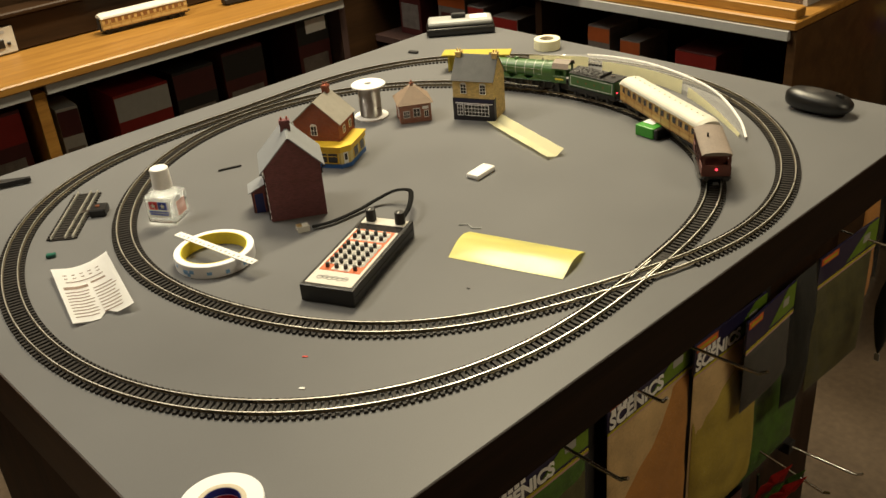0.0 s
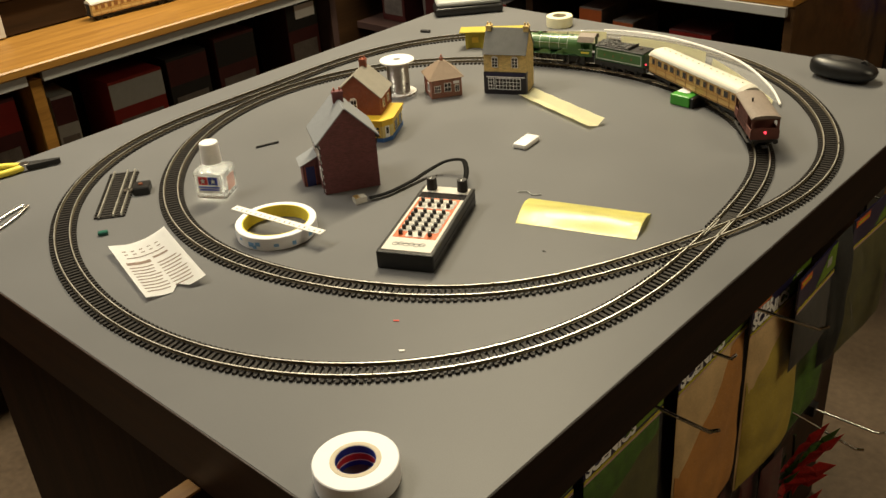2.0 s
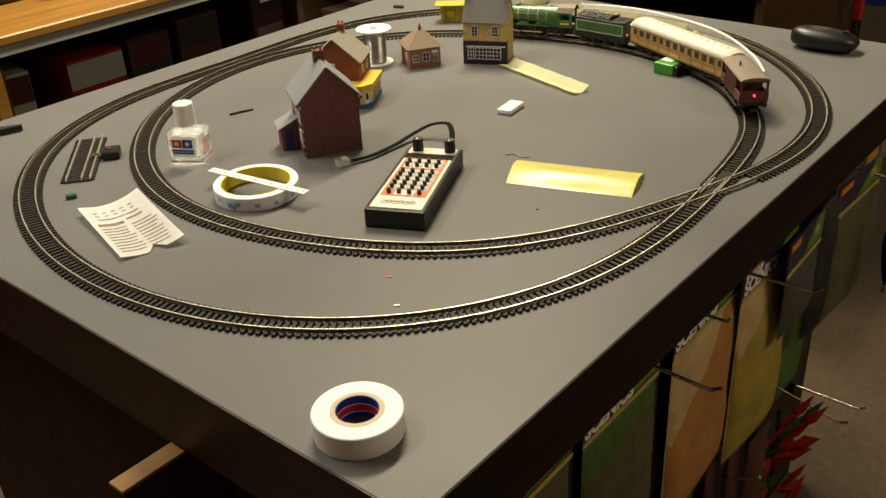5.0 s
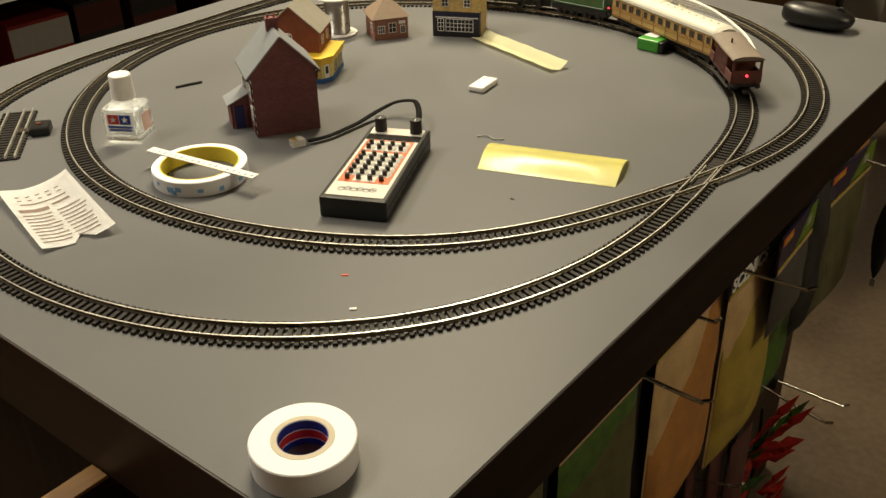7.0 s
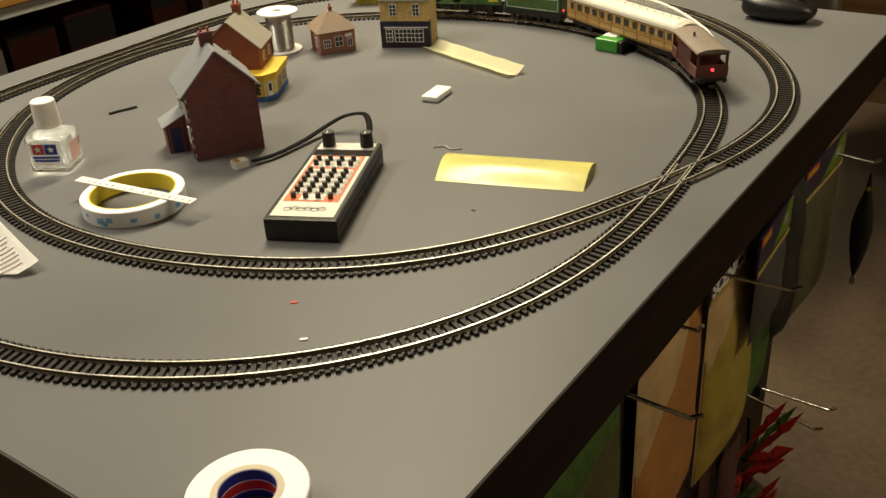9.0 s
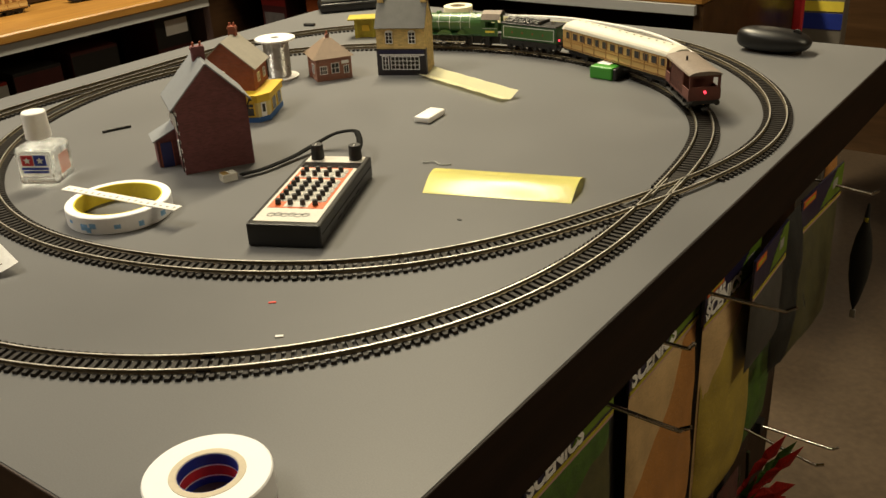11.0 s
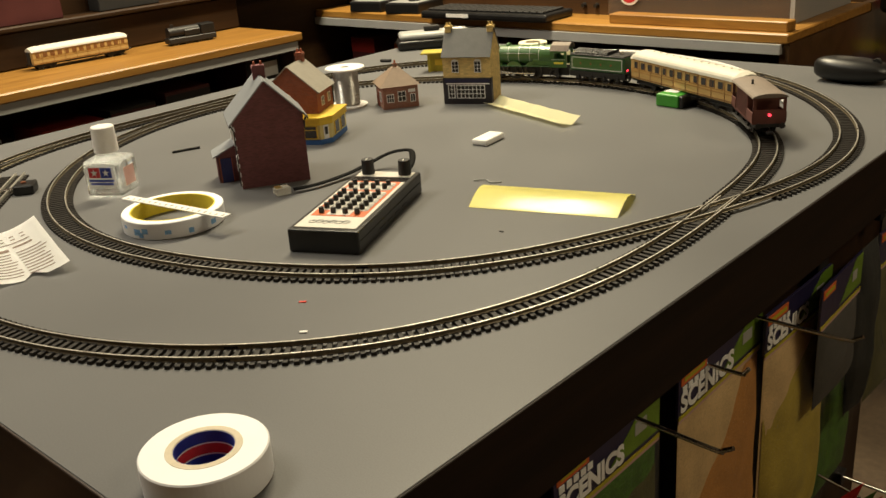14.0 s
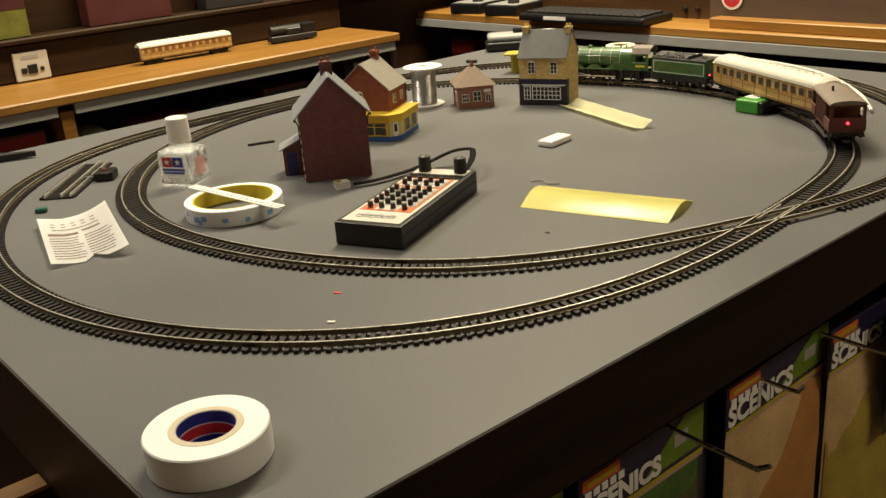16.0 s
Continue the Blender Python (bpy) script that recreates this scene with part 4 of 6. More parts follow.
# computer mouse
mo = thing("computer_mouse", pose(-0.146, 1.128, 0, 0, 0, 3), "black computer mouse with a grey back", "mouse")
bm = bmesh.new()
bmesh.ops.create_uvsphere(bm, u_segments=32, v_segments=16, radius=1)
for v in bm.verts:
    sq = 1.0 if v.co.z > 0 else 0.55
    w = 0.9 + 0.12 * v.co.x
    v.co = Vector((math.copysign(abs(v.co.x) ** 0.8, v.co.x) * 0.051, math.copysign(abs(v.co.y) ** 0.75, v.co.y) * 0.028 * w, 0.016 + math.copysign(abs(v.co.z) ** 0.7, v.co.z) * (0.0165 if v.co.z > 0 else 0.0155) - (0.004 * v.co.x if v.co.z > 0 else 0)))
part("shell", bm, M_BLACK, mo, "glossy black shell", smooth=True)
bm = bmesh.new()
bmesh.ops.create_uvsphere(bm, u_segments=24, v_segments=12, radius=1)
for v in bm.verts:
    v.co = Vector((-0.012 + v.co.x * 0.028, v.co.y * 0.017, 0.0275 + v.co.z * 0.0062))
part("back", bm, mat("smoky_back_panel", (0.045, 0.042, 0.040), 0.35, var=0.1, scale=60), mo, "smoky grey back panel", smooth=True)
part("wheel", cyl(0.006, -0.003, 0.003, 16, None, pose(0.030, 0, 0.027, 90, 0, 0)), M_BLACK_MATT, mo)

# instruction leaflet, curled and torn at its foot
lf = thing("instruction_leaflet", pose(-0.618, 0.128, 0, 0, 0, 0), "curled white printed leaflet lying on the tabletop", "leaflet")
TLc, TRc, BRc, BLc = Vector((-0.611, 0.125, 0)), Vector((-0.582, 0.186, 0)), Vector((-0.455, 0.155, 0)), Vector((-0.476, 0.091, 0))
lf.matrix_world = Matrix.Identity(4)


def leaf(u, v, up=0.0):
    """u across, v down the sheet."""
    p = TLc.lerp(TRc, u).lerp(BLc.lerp(BRc, u), v)
    curl = 0.030 * max(0.0, u - 0.35) ** 2 * (1 - 0.35 * v) + 0.012 * max(0.0, 0.3 - u) + 0.004 * (1 - v) ** 2
    return p + Vector((0, 0, 0.0012 + curl + up))


bm = bmesh.new()
grid = [[bm.verts.new(leaf(i / 14, j / 14 * (1 - 0.10 * max(0.0, 1 - abs(i - 8) / 2.0)))) for i in range(15)] for j in range(15)]
for j in range(14):
    for i in range(14):
        bm.faces.new((grid[j][i], grid[j][i + 1], grid[j + 1][i + 1], grid[j + 1][i]))
bmesh.ops.solidify(bm, geom=bm.faces[:], thickness=0.0002)
part("sheet", bm, M_PAPER, lf, smooth=True)
rng = random.Random(9)


def ink(u0, u1, v0, v1):
    bm = bmesh.new()
    k = 6
    up, dn = [], []
    for i in range(k + 1):
        u = u0 + (u1 - u0) * i / k
        up.append(bm.verts.new(leaf(u, v0, 0.0004)))
        dn.append(bm.verts.new(leaf(u, v1, 0.0004)))
    for i in range(k):
        bm.faces.new((up[i], up[i + 1], dn[i + 1], dn[i]))
    part("print_line", bm, M_INK, lf)


ink(0.08, 0.48, 0.36, 0.41)
ink(0.54, 0.80, 0.34, 0.37)
for r in range(9):
    v = 0.46 + r * 0.055
    ink(0.08, 0.08 + rng.uniform(0.36, 0.42), v, v + 0.016)
    ink(0.54, 0.54 + rng.uniform(0.30, 0.40), v, v + 0.016)
for c in range(5):
    ink(0.15 + c * 0.14, 0.21 + c * 0.14, 0.14, 0.155)
    ink(0.15 + c * 0.14, 0.21 + c * 0.14, 0.20, 0.215)
ink(0.15, 0.8, 0.27, 0.285)

# loose track piece with its power clip
tp = thing("loose_track_piece", pose(-0.752, 0.216, 0, 0, 0, 141), "short loose track pieces with a black power clip", "track piece")
for k in range(19):
    xx = -0.068 + k * 0.0075
    o = new("sleeper", sleeper_me)
    o.parent = tp
    o.matrix_local = pose(xx, 0.0, 0)
part("moulded_bed", B(-0.072, 0.070, -0.0215, 0.0110, 0, 0.0016), M_SLEEPER, tp)
for yy in (-0.019, -0.0091, 0.0091):
    part("rail", B(-0.072, 0.070, yy - 0.001, yy + 0.001, 0.0022, RAIL_TOP, 0.0003), M_RAIL, tp)
for k in range(19):
    xx = -0.068 + k * 0.0075
    part("chair", B(xx - 0.0018, xx + 0.0018, -0.0235, -0.0170, 0, 0.0023), M_SLEEPER, tp)
part("power_clip", B(-0.012, 0.012, -0.048, -0.026, 0, 0.011, 0.0015), M_BLACK, tp, "black power clip")
part("clip_screw", cyl(0.003, 0.0112, 0.0125, 12, None, pose(0, -0.036, 0)), mat("copper_screw", (0.6, 0.25, 0.15), 0.35, 1.0), tp)
part("clip_arm", B(-0.004, 0.004, -0.0262, -0.012, 0.002, 0.0058, 0.0005), M_STEEL, tp)
solid("green_plug_bit", B(-0.006, 0.006, -0.0035, 0.0035, 0, 0.005, 0.001), mat("teal_plastic", (0.01, 0.10, 0.07), 0.4), "small dark teal plastic bit on the tabletop", "plastic bit", m=pose(-0.659, 0.145, 0, 0, 0, 60))

# long nosed pliers
pr = thing("pliers", pose(-0.941, 0.188, 0, 0, 0, 62), "long-nosed pliers with yellow and black handles", "pliers")
for s in (-1, 1):
    part("jaw", prism([(0.0, s * 0.0005), (0.045, s * 0.0008), (0.045, s * 0.0025), (0.0, s * 0.0085)][::s], 0.002, 0.009), M_BLACK_MATT, pr, "dark steel jaw")
    part("handle", tube(smooth_line([(-0.006, -s * 0.004, 0.0055), (-0.035, -s * 0.015, 0.0055), (-0.075, -s * 0.019, 0.0055), (-0.110, -s * 0.012, 0.0055)], 5), 0.0050, 8), M_YCORE, pr, "yellow and black grip", smooth=True)
part("pivot", cyl(0.008, 0.0005, 0.0105, 20, None, pose(-0.004, 0, 0), None, 0.001), M_STEEL, pr)
tw = thing("tweezers", pose(-0.800, 0.085, 0, 0, 0, 118), "bright steel tweezers lying open by the table edge", "tweezers")
for s in (-1, 1):
    part("arm", tube(smooth_line([(0.045, s * 0.004, 0.003), (0.010, s * 0.009, 0.0035), (-0.030, s * 0.007, 0.003), (-0.055, 0.0, 0.003)], 5), 0.0022, 8, None, 0.5), M_STEEL, tw, smooth=True)

# throttle handset near the far corner
hs = thing("throttle_handset", pose(-0.925, 1.140, 0, 0, 0, 48), "grey and black throttle handset lying by the corner", "handset")
part("base", B(-0.070, 0.070, -0.030, 0.030, 0, 0.018, 0.006, None, 3), M_BLACK, hs, "black lower case", smooth=True)
part("cover", B(-0.066, 0.066, -0.026, 0.026, 0.0182, 0.030, 0.006, None, 3), M_HANDSET_GREY, hs, "grey upper case", smooth=True)
part("lever", B(-0.018, 0.012, -0.006, 0.006, 0.0302, 0.040, 0.003, None, 2), M_BLACK_MATT, hs, "black lever")
part("label_plate", B(0.020, 0.055, -0.016, 0.016, 0.0302, 0.0308), M_WHITE, hs)
solid("dark_clip", B(-0.010, 0.010, -0.0035, 0.0035, 0, 0.005, 0.001), M_BLACK_MATT, "small dark metal clip behind the track", "clip", m=pose(-0.90, 0.985, 0, 0, 0, 20))

# ---- the train, standing on the inner curve ----


def stand(d_front, d_rear):
    """The pose of a vehicle whose ends are over two places of the route."""
    a, b = on_track(d_rear), on_track(d_front)
    mid, d = (a + b) / 2, b - a
    bow = (on_track((d_front + d_rear) / 2) - mid) * 0.5
    return pose(mid.x + bow.x, mid.y + bow.y, RAIL_TOP, 0, 0, math.degrees(math.atan2(d.y, d.x)))


M_TYRE = mat("dull_tyre_steel", (0.16, 0.15, 0.14), 0.4, 1.0, var=0.2, scale=100)


def wheel(parent, x, y, r, spokes=True, name="wheel", material=M_FRAME):
    s = 1 if y > 0 else -1
    bm = lathe([(r * 0.82, -0.0012), (r + 0.0008, -0.0012), (r + 0.0008, -0.0007), (r, -0.0006), (r, 0.0012), (r * 0.82, 0.0012)], 24, True)
    cyl(r * 0.28, -0.0013, 0.0014, 12, None, None, bm)
    if spokes:
        for k in range(8):
            a = k * math.pi / 4
            vs = B(r * 0.2, r * 0.86, -0.0005, 0.0005, -0.0006, 0.0008, 0, None)
            bmesh.ops.rotate(vs, verts=vs.verts, cent=(0, 0, 0), matrix=Matrix.Rotation(a, 3, "Z"))
            tmp = bpy.data.meshes.new("spoke")
            vs.to_mesh(tmp)
            vs.free()
            bm.from_mesh(tmp)
            bpy.data.meshes.remove(tmp)
    else:
        cyl(r * 0.85, -0.0004, 0.0006, 16, None, None, bm)
    w = part(name, bm, material, parent)
    w.matrix_local = pose(x, y, r, -90 * s, 0, 0)
    part("tyre", lathe([(r - 0.0006, 0.0012), (r, 0.0012), (r, 0.0014), (r - 0.0006, 0.0014)], 24, True), M_TYRE, w)
    return w


def buffers(parent, x, z=0.0125, half=0.0115):
    s = 1 if x > 0 else -1
    for y in (-half, half):
        bm = cyl(0.0014, 0, 0.0045, 10, None, pose(x, y, z, 0, 90 * s, 0))
        cyl(0.0030, 0.0045, 0.0055, 14, None, pose(x, y, z, 0, 90 * s, 0), bm)
        part("buffer", bm, M_FRAME, parent)


def half_round(r, x0, x1, yc, zc, seg=18, full=True, squash=1.0):
    """A barrel along x."""
    bm = bmesh.new()
    a = [bm.verts.new((x0, yc + r * math.cos(2 * math.pi * k / seg), zc + squash * r * math.sin(2 * math.pi * k / seg))) for k in range(seg)]
    b = [bm.verts.new((x1, yc + r * math.cos(2 * math.pi * k / seg), zc + squash * r * math.sin(2 * math.pi * k / seg))) for k in range(seg)]
    for k in range(seg):
        bm.faces.new((a[k], a[(k + 1) % seg], b[(k + 1) % seg], b[k]))
    bm.faces.new(a[::-1])
    bm.faces.new(b)
    return bm


def taper(r0, r1, x0, x1, z0, z1, seg=24):
    bm = bmesh.new()
    a = [bm.verts.new((x0, r0 * math.cos(2 * math.pi * k / seg), z0 + r0 * math.sin(2 * math.pi * k / seg))) for k in range(seg)]
    b = [bm.verts.new((x1, r1 * math.cos(2 * math.pi * k / seg), z1 + r1 * math.sin(2 * math.pi * k / seg))) for k in range(seg)]
    for k in range(seg):
        bm.faces.new((a[k], a[(k + 1) % seg], b[(k + 1) % seg], b[k]))
    bm.faces.new(a[::-1])
    bm.faces.new(b)
    return bm


# locomotive: front at +x
LL = 0.180
loco = thing("model_locomotive", stand(-596.5, -623), "apple green model steam locomotive with white boiler bands", "locomotive")
zc = 0.0345
part("frame", B(-0.084, 0.078, -0.0085, 0.0085, 0.006, 0.0185), M_FRAME, loco, "black main frame")
part("running_board", B(-0.062, 0.082, -0.0165, 0.0165, 0.0190, 0.0205, 0.0004), M_LOCO_DARK, loco, "dark green running board")
part("boiler", taper(0.0150, 0.0126, -0.040, 0.048, zc, zc + 0.0006), M_LOCO, loco, "glossy apple green boiler", smooth=True)
part("smokebox", half_round(0.0127, 0.0484, 0.0720, 0, zc + 0.0006, 24), M_FRAME, loco, "black smokebox", smooth=False)
part("smokebox_door", cyl(0.0108, 0, 0.003, 24, 0.0085, pose(0.0720, 0, zc + 0.0006, 0, 90, 0)), M_FRAME, loco)
part("door_handle", tube([(0.0755, -0.003, zc + 0.003), (0.0762, 0.003, zc - 0.002)], 0.0005, 6), M_STEEL, loco)
part("firebox", half_round(0.0160, -0.058, -0.0402, 0, zc - 0.001, 24), M_LOCO, loco, smooth=False)
part("firebox_side", B(-0.058, -0.030, -0.0150, 0.0150, 0.0205, zc - 0.004, 0.0008), M_LOCO, loco)
for k, xx in enumerate((-0.0395, -0.0250, -0.0080, 0.0090, 0.0260, 0.0440)):
    u = (xx + 0.040) / 0.088
    r = 0.0150 - 0.0024 * u + 0.00025
    part("boiler_band", half_round(r, xx - 0.0005, xx + 0.0005, 0, zc + 0.0006 * u, 24), M_LINING, loco, "thin white boiler band")
part("chimney", lathe([(0.0, 0.0), (0.0040, 0.0), (0.0032, 0.0015), (0.0030, 0.0060), (0.0040, 0.0075), (0.0026, 0.0076), (0.0026, 0.004), (0.0, 0.004)], 18), M_FRAME, loco, smooth=True).matrix_local = pose(0.060, 0, zc + 0.0122)
part("dome", lathe([(0.0052, -0.002), (0.0044, 0.0), (0.0040, 0.0026), (0.0026, 0.0042), (0.0, 0.0048)], 18), M_LOCO, loco, smooth=True).matrix_local = pose(0.012, 0, zc + 0.0130)
part("safety_valve", cyl(0.0013, zc + 0.0145, zc + 0.0185, 10, None, pose(-0.036, 0, 0)), M_STEEL, loco)
part("whistle", cyl(0.0012, zc + 0.0150, zc + 0.0175, 8, None, pose(-0.046, 0.004, 0)), M_STEEL, loco)
for s in (-1, 1):
    part("handrail", tube([(-0.038, s * 0.0152, zc + 0.004), (0.072, s * 0.0132, zc + 0.0045)], 0.00035, 6), M_STEEL, loco)
# cab
cab_poly = [(-0.0160, 0.0190), (0.0160, 0.0190), (0.0165, 0.0430), (0.0120, 0.0500), (0.0, 0.0530), (-0.0120, 0.0500), (-0.0165, 0.0430)]
bm = bmesh.new()
a = [bm.verts.new((-0.0585, y, z)) for y, z in cab_poly]
b = [bm.verts.new((-0.0575, y, z)) for y, z in cab_poly]
bm.faces.new(a)
bm.faces.new(b[::-1])
for i in range(7):
    bm.faces.new((a[i], b[i], b[(i + 1) % 7], a[(i + 1) % 7]))
cabp = part("cab_front", bm, M_LOCO, loco)
for s in (-1, 1):
    bm = B(-0.083, -0.0586, s * 0.0163 - 0.0005, s * 0.0163 + 0.0005, 0.0190, 0.0315)
    B(-0.083, -0.0790, s * 0.0163 - 0.0005, s * 0.0163 + 0.0005, 0.0315, 0.0430, 0, bm)
    B(-0.0640, -0.0586, s * 0.0163 - 0.0005, s * 0.0163 + 0.0005, 0.0315, 0.0430, 0, bm)
    B(-0.0790, -0.0640, s * 0.0163 - 0.0005, s * 0.0163 + 0.0005, 0.0400, 0.0430, 0, bm)
    part("cab_side", bm, M_LOCO, loco, "green cab side")
    part("cab_lining", B(-0.0815, -0.0600, s * 0.0170 - 0.0002, s * 0.0170 + 0.0002, 0.0300, 0.0307), M_LINING, loco)
    part("number_plate", B(-0.078, -0.064, s * 0.0170 - 0.0002, s * 0.0170 + 0.0002, 0.0240, 0.0268), M_YCORE, loco, "plain yellow bar")
roof_pts = [(0.0172, 0.0428), (0.0122, 0.0505), (0.0, 0.0536), (-0.0122, 0.0505), (-0.0172, 0.0428), (-0.0166, 0.0426), (-0.0118, 0.0497), (0.0, 0.0527), (0.0118, 0.0497), (0.0166, 0.0426)]
bm = bmesh.new()
a = [bm.verts.new((-0.086, y, z)) for y, z in roof_pts]
b = [bm.verts.new((-0.0580, y, z)) for y, z in roof_pts]
for i in range(10):
    bm.faces.new((a[i], b[i], b[(i + 1) % 10], a[(i + 1) % 10]))
bm.faces.new(a)
bm.faces.new(b[::-1])
part("cab_roof", bm, M_VAN_ROOF, loco, "grey cab roof")
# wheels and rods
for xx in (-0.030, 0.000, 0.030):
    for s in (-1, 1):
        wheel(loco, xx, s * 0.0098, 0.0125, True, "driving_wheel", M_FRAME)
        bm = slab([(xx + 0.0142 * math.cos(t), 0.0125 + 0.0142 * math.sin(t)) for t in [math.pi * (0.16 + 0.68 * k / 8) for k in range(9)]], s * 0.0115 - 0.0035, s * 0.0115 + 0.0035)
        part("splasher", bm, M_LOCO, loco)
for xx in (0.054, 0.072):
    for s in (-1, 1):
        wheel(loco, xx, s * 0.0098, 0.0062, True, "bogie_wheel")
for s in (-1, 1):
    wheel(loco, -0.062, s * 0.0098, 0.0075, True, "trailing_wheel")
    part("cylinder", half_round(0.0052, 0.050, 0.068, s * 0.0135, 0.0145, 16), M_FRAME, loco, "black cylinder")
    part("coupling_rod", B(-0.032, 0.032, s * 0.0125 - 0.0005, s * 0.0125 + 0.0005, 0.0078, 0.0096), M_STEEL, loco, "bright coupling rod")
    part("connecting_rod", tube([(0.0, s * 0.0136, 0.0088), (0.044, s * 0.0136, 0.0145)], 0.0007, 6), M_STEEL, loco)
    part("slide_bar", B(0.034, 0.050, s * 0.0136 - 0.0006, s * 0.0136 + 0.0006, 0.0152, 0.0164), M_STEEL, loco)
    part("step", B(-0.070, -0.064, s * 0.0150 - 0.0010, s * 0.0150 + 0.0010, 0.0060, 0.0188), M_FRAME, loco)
part("buffer_beam", B(0.0800, 0.0822, -0.0165, 0.0165, 0.0085, 0.0170, 0.0004), M_RED, loco, "red buffer beam")
buffers(loco, 0.0822, 0.0128)
part("front_lamp", B(0.0795, 0.0825, -0.0015, 0.0015, 0.0206, 0.0245), M_WHITE, loco)
part("coupling", B(0.082, 0.090, -0.003, 0.003, 0.004, 0.0055), M_BLACK_MATT, loco)

# tender
M_LINE_WHITE = mat("white_tender_lining", (0.72, 0.74, 0.68), 0.5, var=0.06, scale=200)
ten = thing("model_tender", stand(-623.6, -638.6), "dark green model tender heaped with coal, white-lined sides", "tender")
part("chassis", B(-0.047, 0.047, -0.0150, 0.0150, 0.0080, 0.0165, 0.0005), M_FRAME, ten)
part("body", B(-0.047, 0.046, -0.0160, 0.0160, 0.0167, 0.0390, 0.0012, None, 2), M_LOCO_DARK, ten, "dark green tank")
for s in (-1, 1):
    yy = s * 0.0163
    part("side_panel", B(-0.0420, 0.0410, yy - 0.0003, yy + 0.0003, 0.0205, 0.0355), M_LOCO, ten, "green side panel")
    bm = bmesh.new()
    for z0 in (0.0198, 0.0355):
        B(-0.0428, 0.0418, yy - 0.0005, yy + 0.0005, z0, z0 + 0.0008, 0, bm)
    for x0 in (-0.0428, 0.0410):
        B(x0, x0 + 0.0008, yy - 0.0005, yy + 0.0005, 0.0198, 0.0363, 0, bm)
    part("lining", bm, M_LINE_WHITE, ten, "white lining")
    for k in range(4):
        part("letter_block", B(-0.026 + k * 0.0170, -0.023 + k * 0.0170, yy + s * 0.0003 - 0.0001, yy + s * 0.0003 + 0.0001, 0.0262, 0.0292), M_TEAK_DARK, ten)
    part("coping", tube([(-0.046, s * 0.0158, 0.0395), (0.045, s * 0.0158, 0.0395)], 0.0011, 8), M_FRAME, ten)
bm = B(-0.0465, 0.0450, -0.0150, 0.0150, 0.0391, 0.0412)
part("deck", bm, M_FRAME, ten)
bm = bmesh.new()
rng = random.Random(7)
for k in range(420):
    x, y = rng.uniform(-0.016, 0.043), rng.uniform(-0.0135, 0.0135)
    z = 0.0412 + 0.0036 * (1 - (y / 0.0145) ** 2) * rng.uniform(0.5, 1.1)
    vs = bmesh.ops.create_icosphere(bm, subdivisions=1, radius=rng.uniform(0.0012, 0.0024))["verts"]
    for v in vs:
        v.co = Vector((x, y, z)) + Vector((v.co.x * 1.2, v.co.y, v.co.z * 0.8)) * rng.uniform(0.75, 1.2)
tagged(part("coal_heap", bm, M_COAL, ten, "heap of shiny black coal"), kind="stuff")
part("coal_plate", B(-0.0185, -0.0175, -0.0150, 0.0150, 0.0412, 0.0455), M_FRAME, ten)
part("filler", cyl(0.0035, 0.0412, 0.0440, 16, None, pose(-0.032, 0, 0)), M_STEEL, ten)
part("tail_light", cyl(0.0014, 0, 0.001, 10, None, pose(-0.0472, 0.010, 0.0215, 0, -90, 0)), M_TAIL, ten, "lit red tail lamp")
for xx in (-0.034, -0.012, 0.010, 0.032):
    for s in (-1, 1):
        wheel(ten, xx, s * 0.0098, 0.0072, True)
        part("axlebox", B(xx - 0.002, xx + 0.002, s * 0.0152 - 0.0012, s * 0.0152 + 0.0012, 0.0055, 0.0110), M_FRAME, ten)
buffers(ten, -0.047)

# teak coach
CLn = 0.218


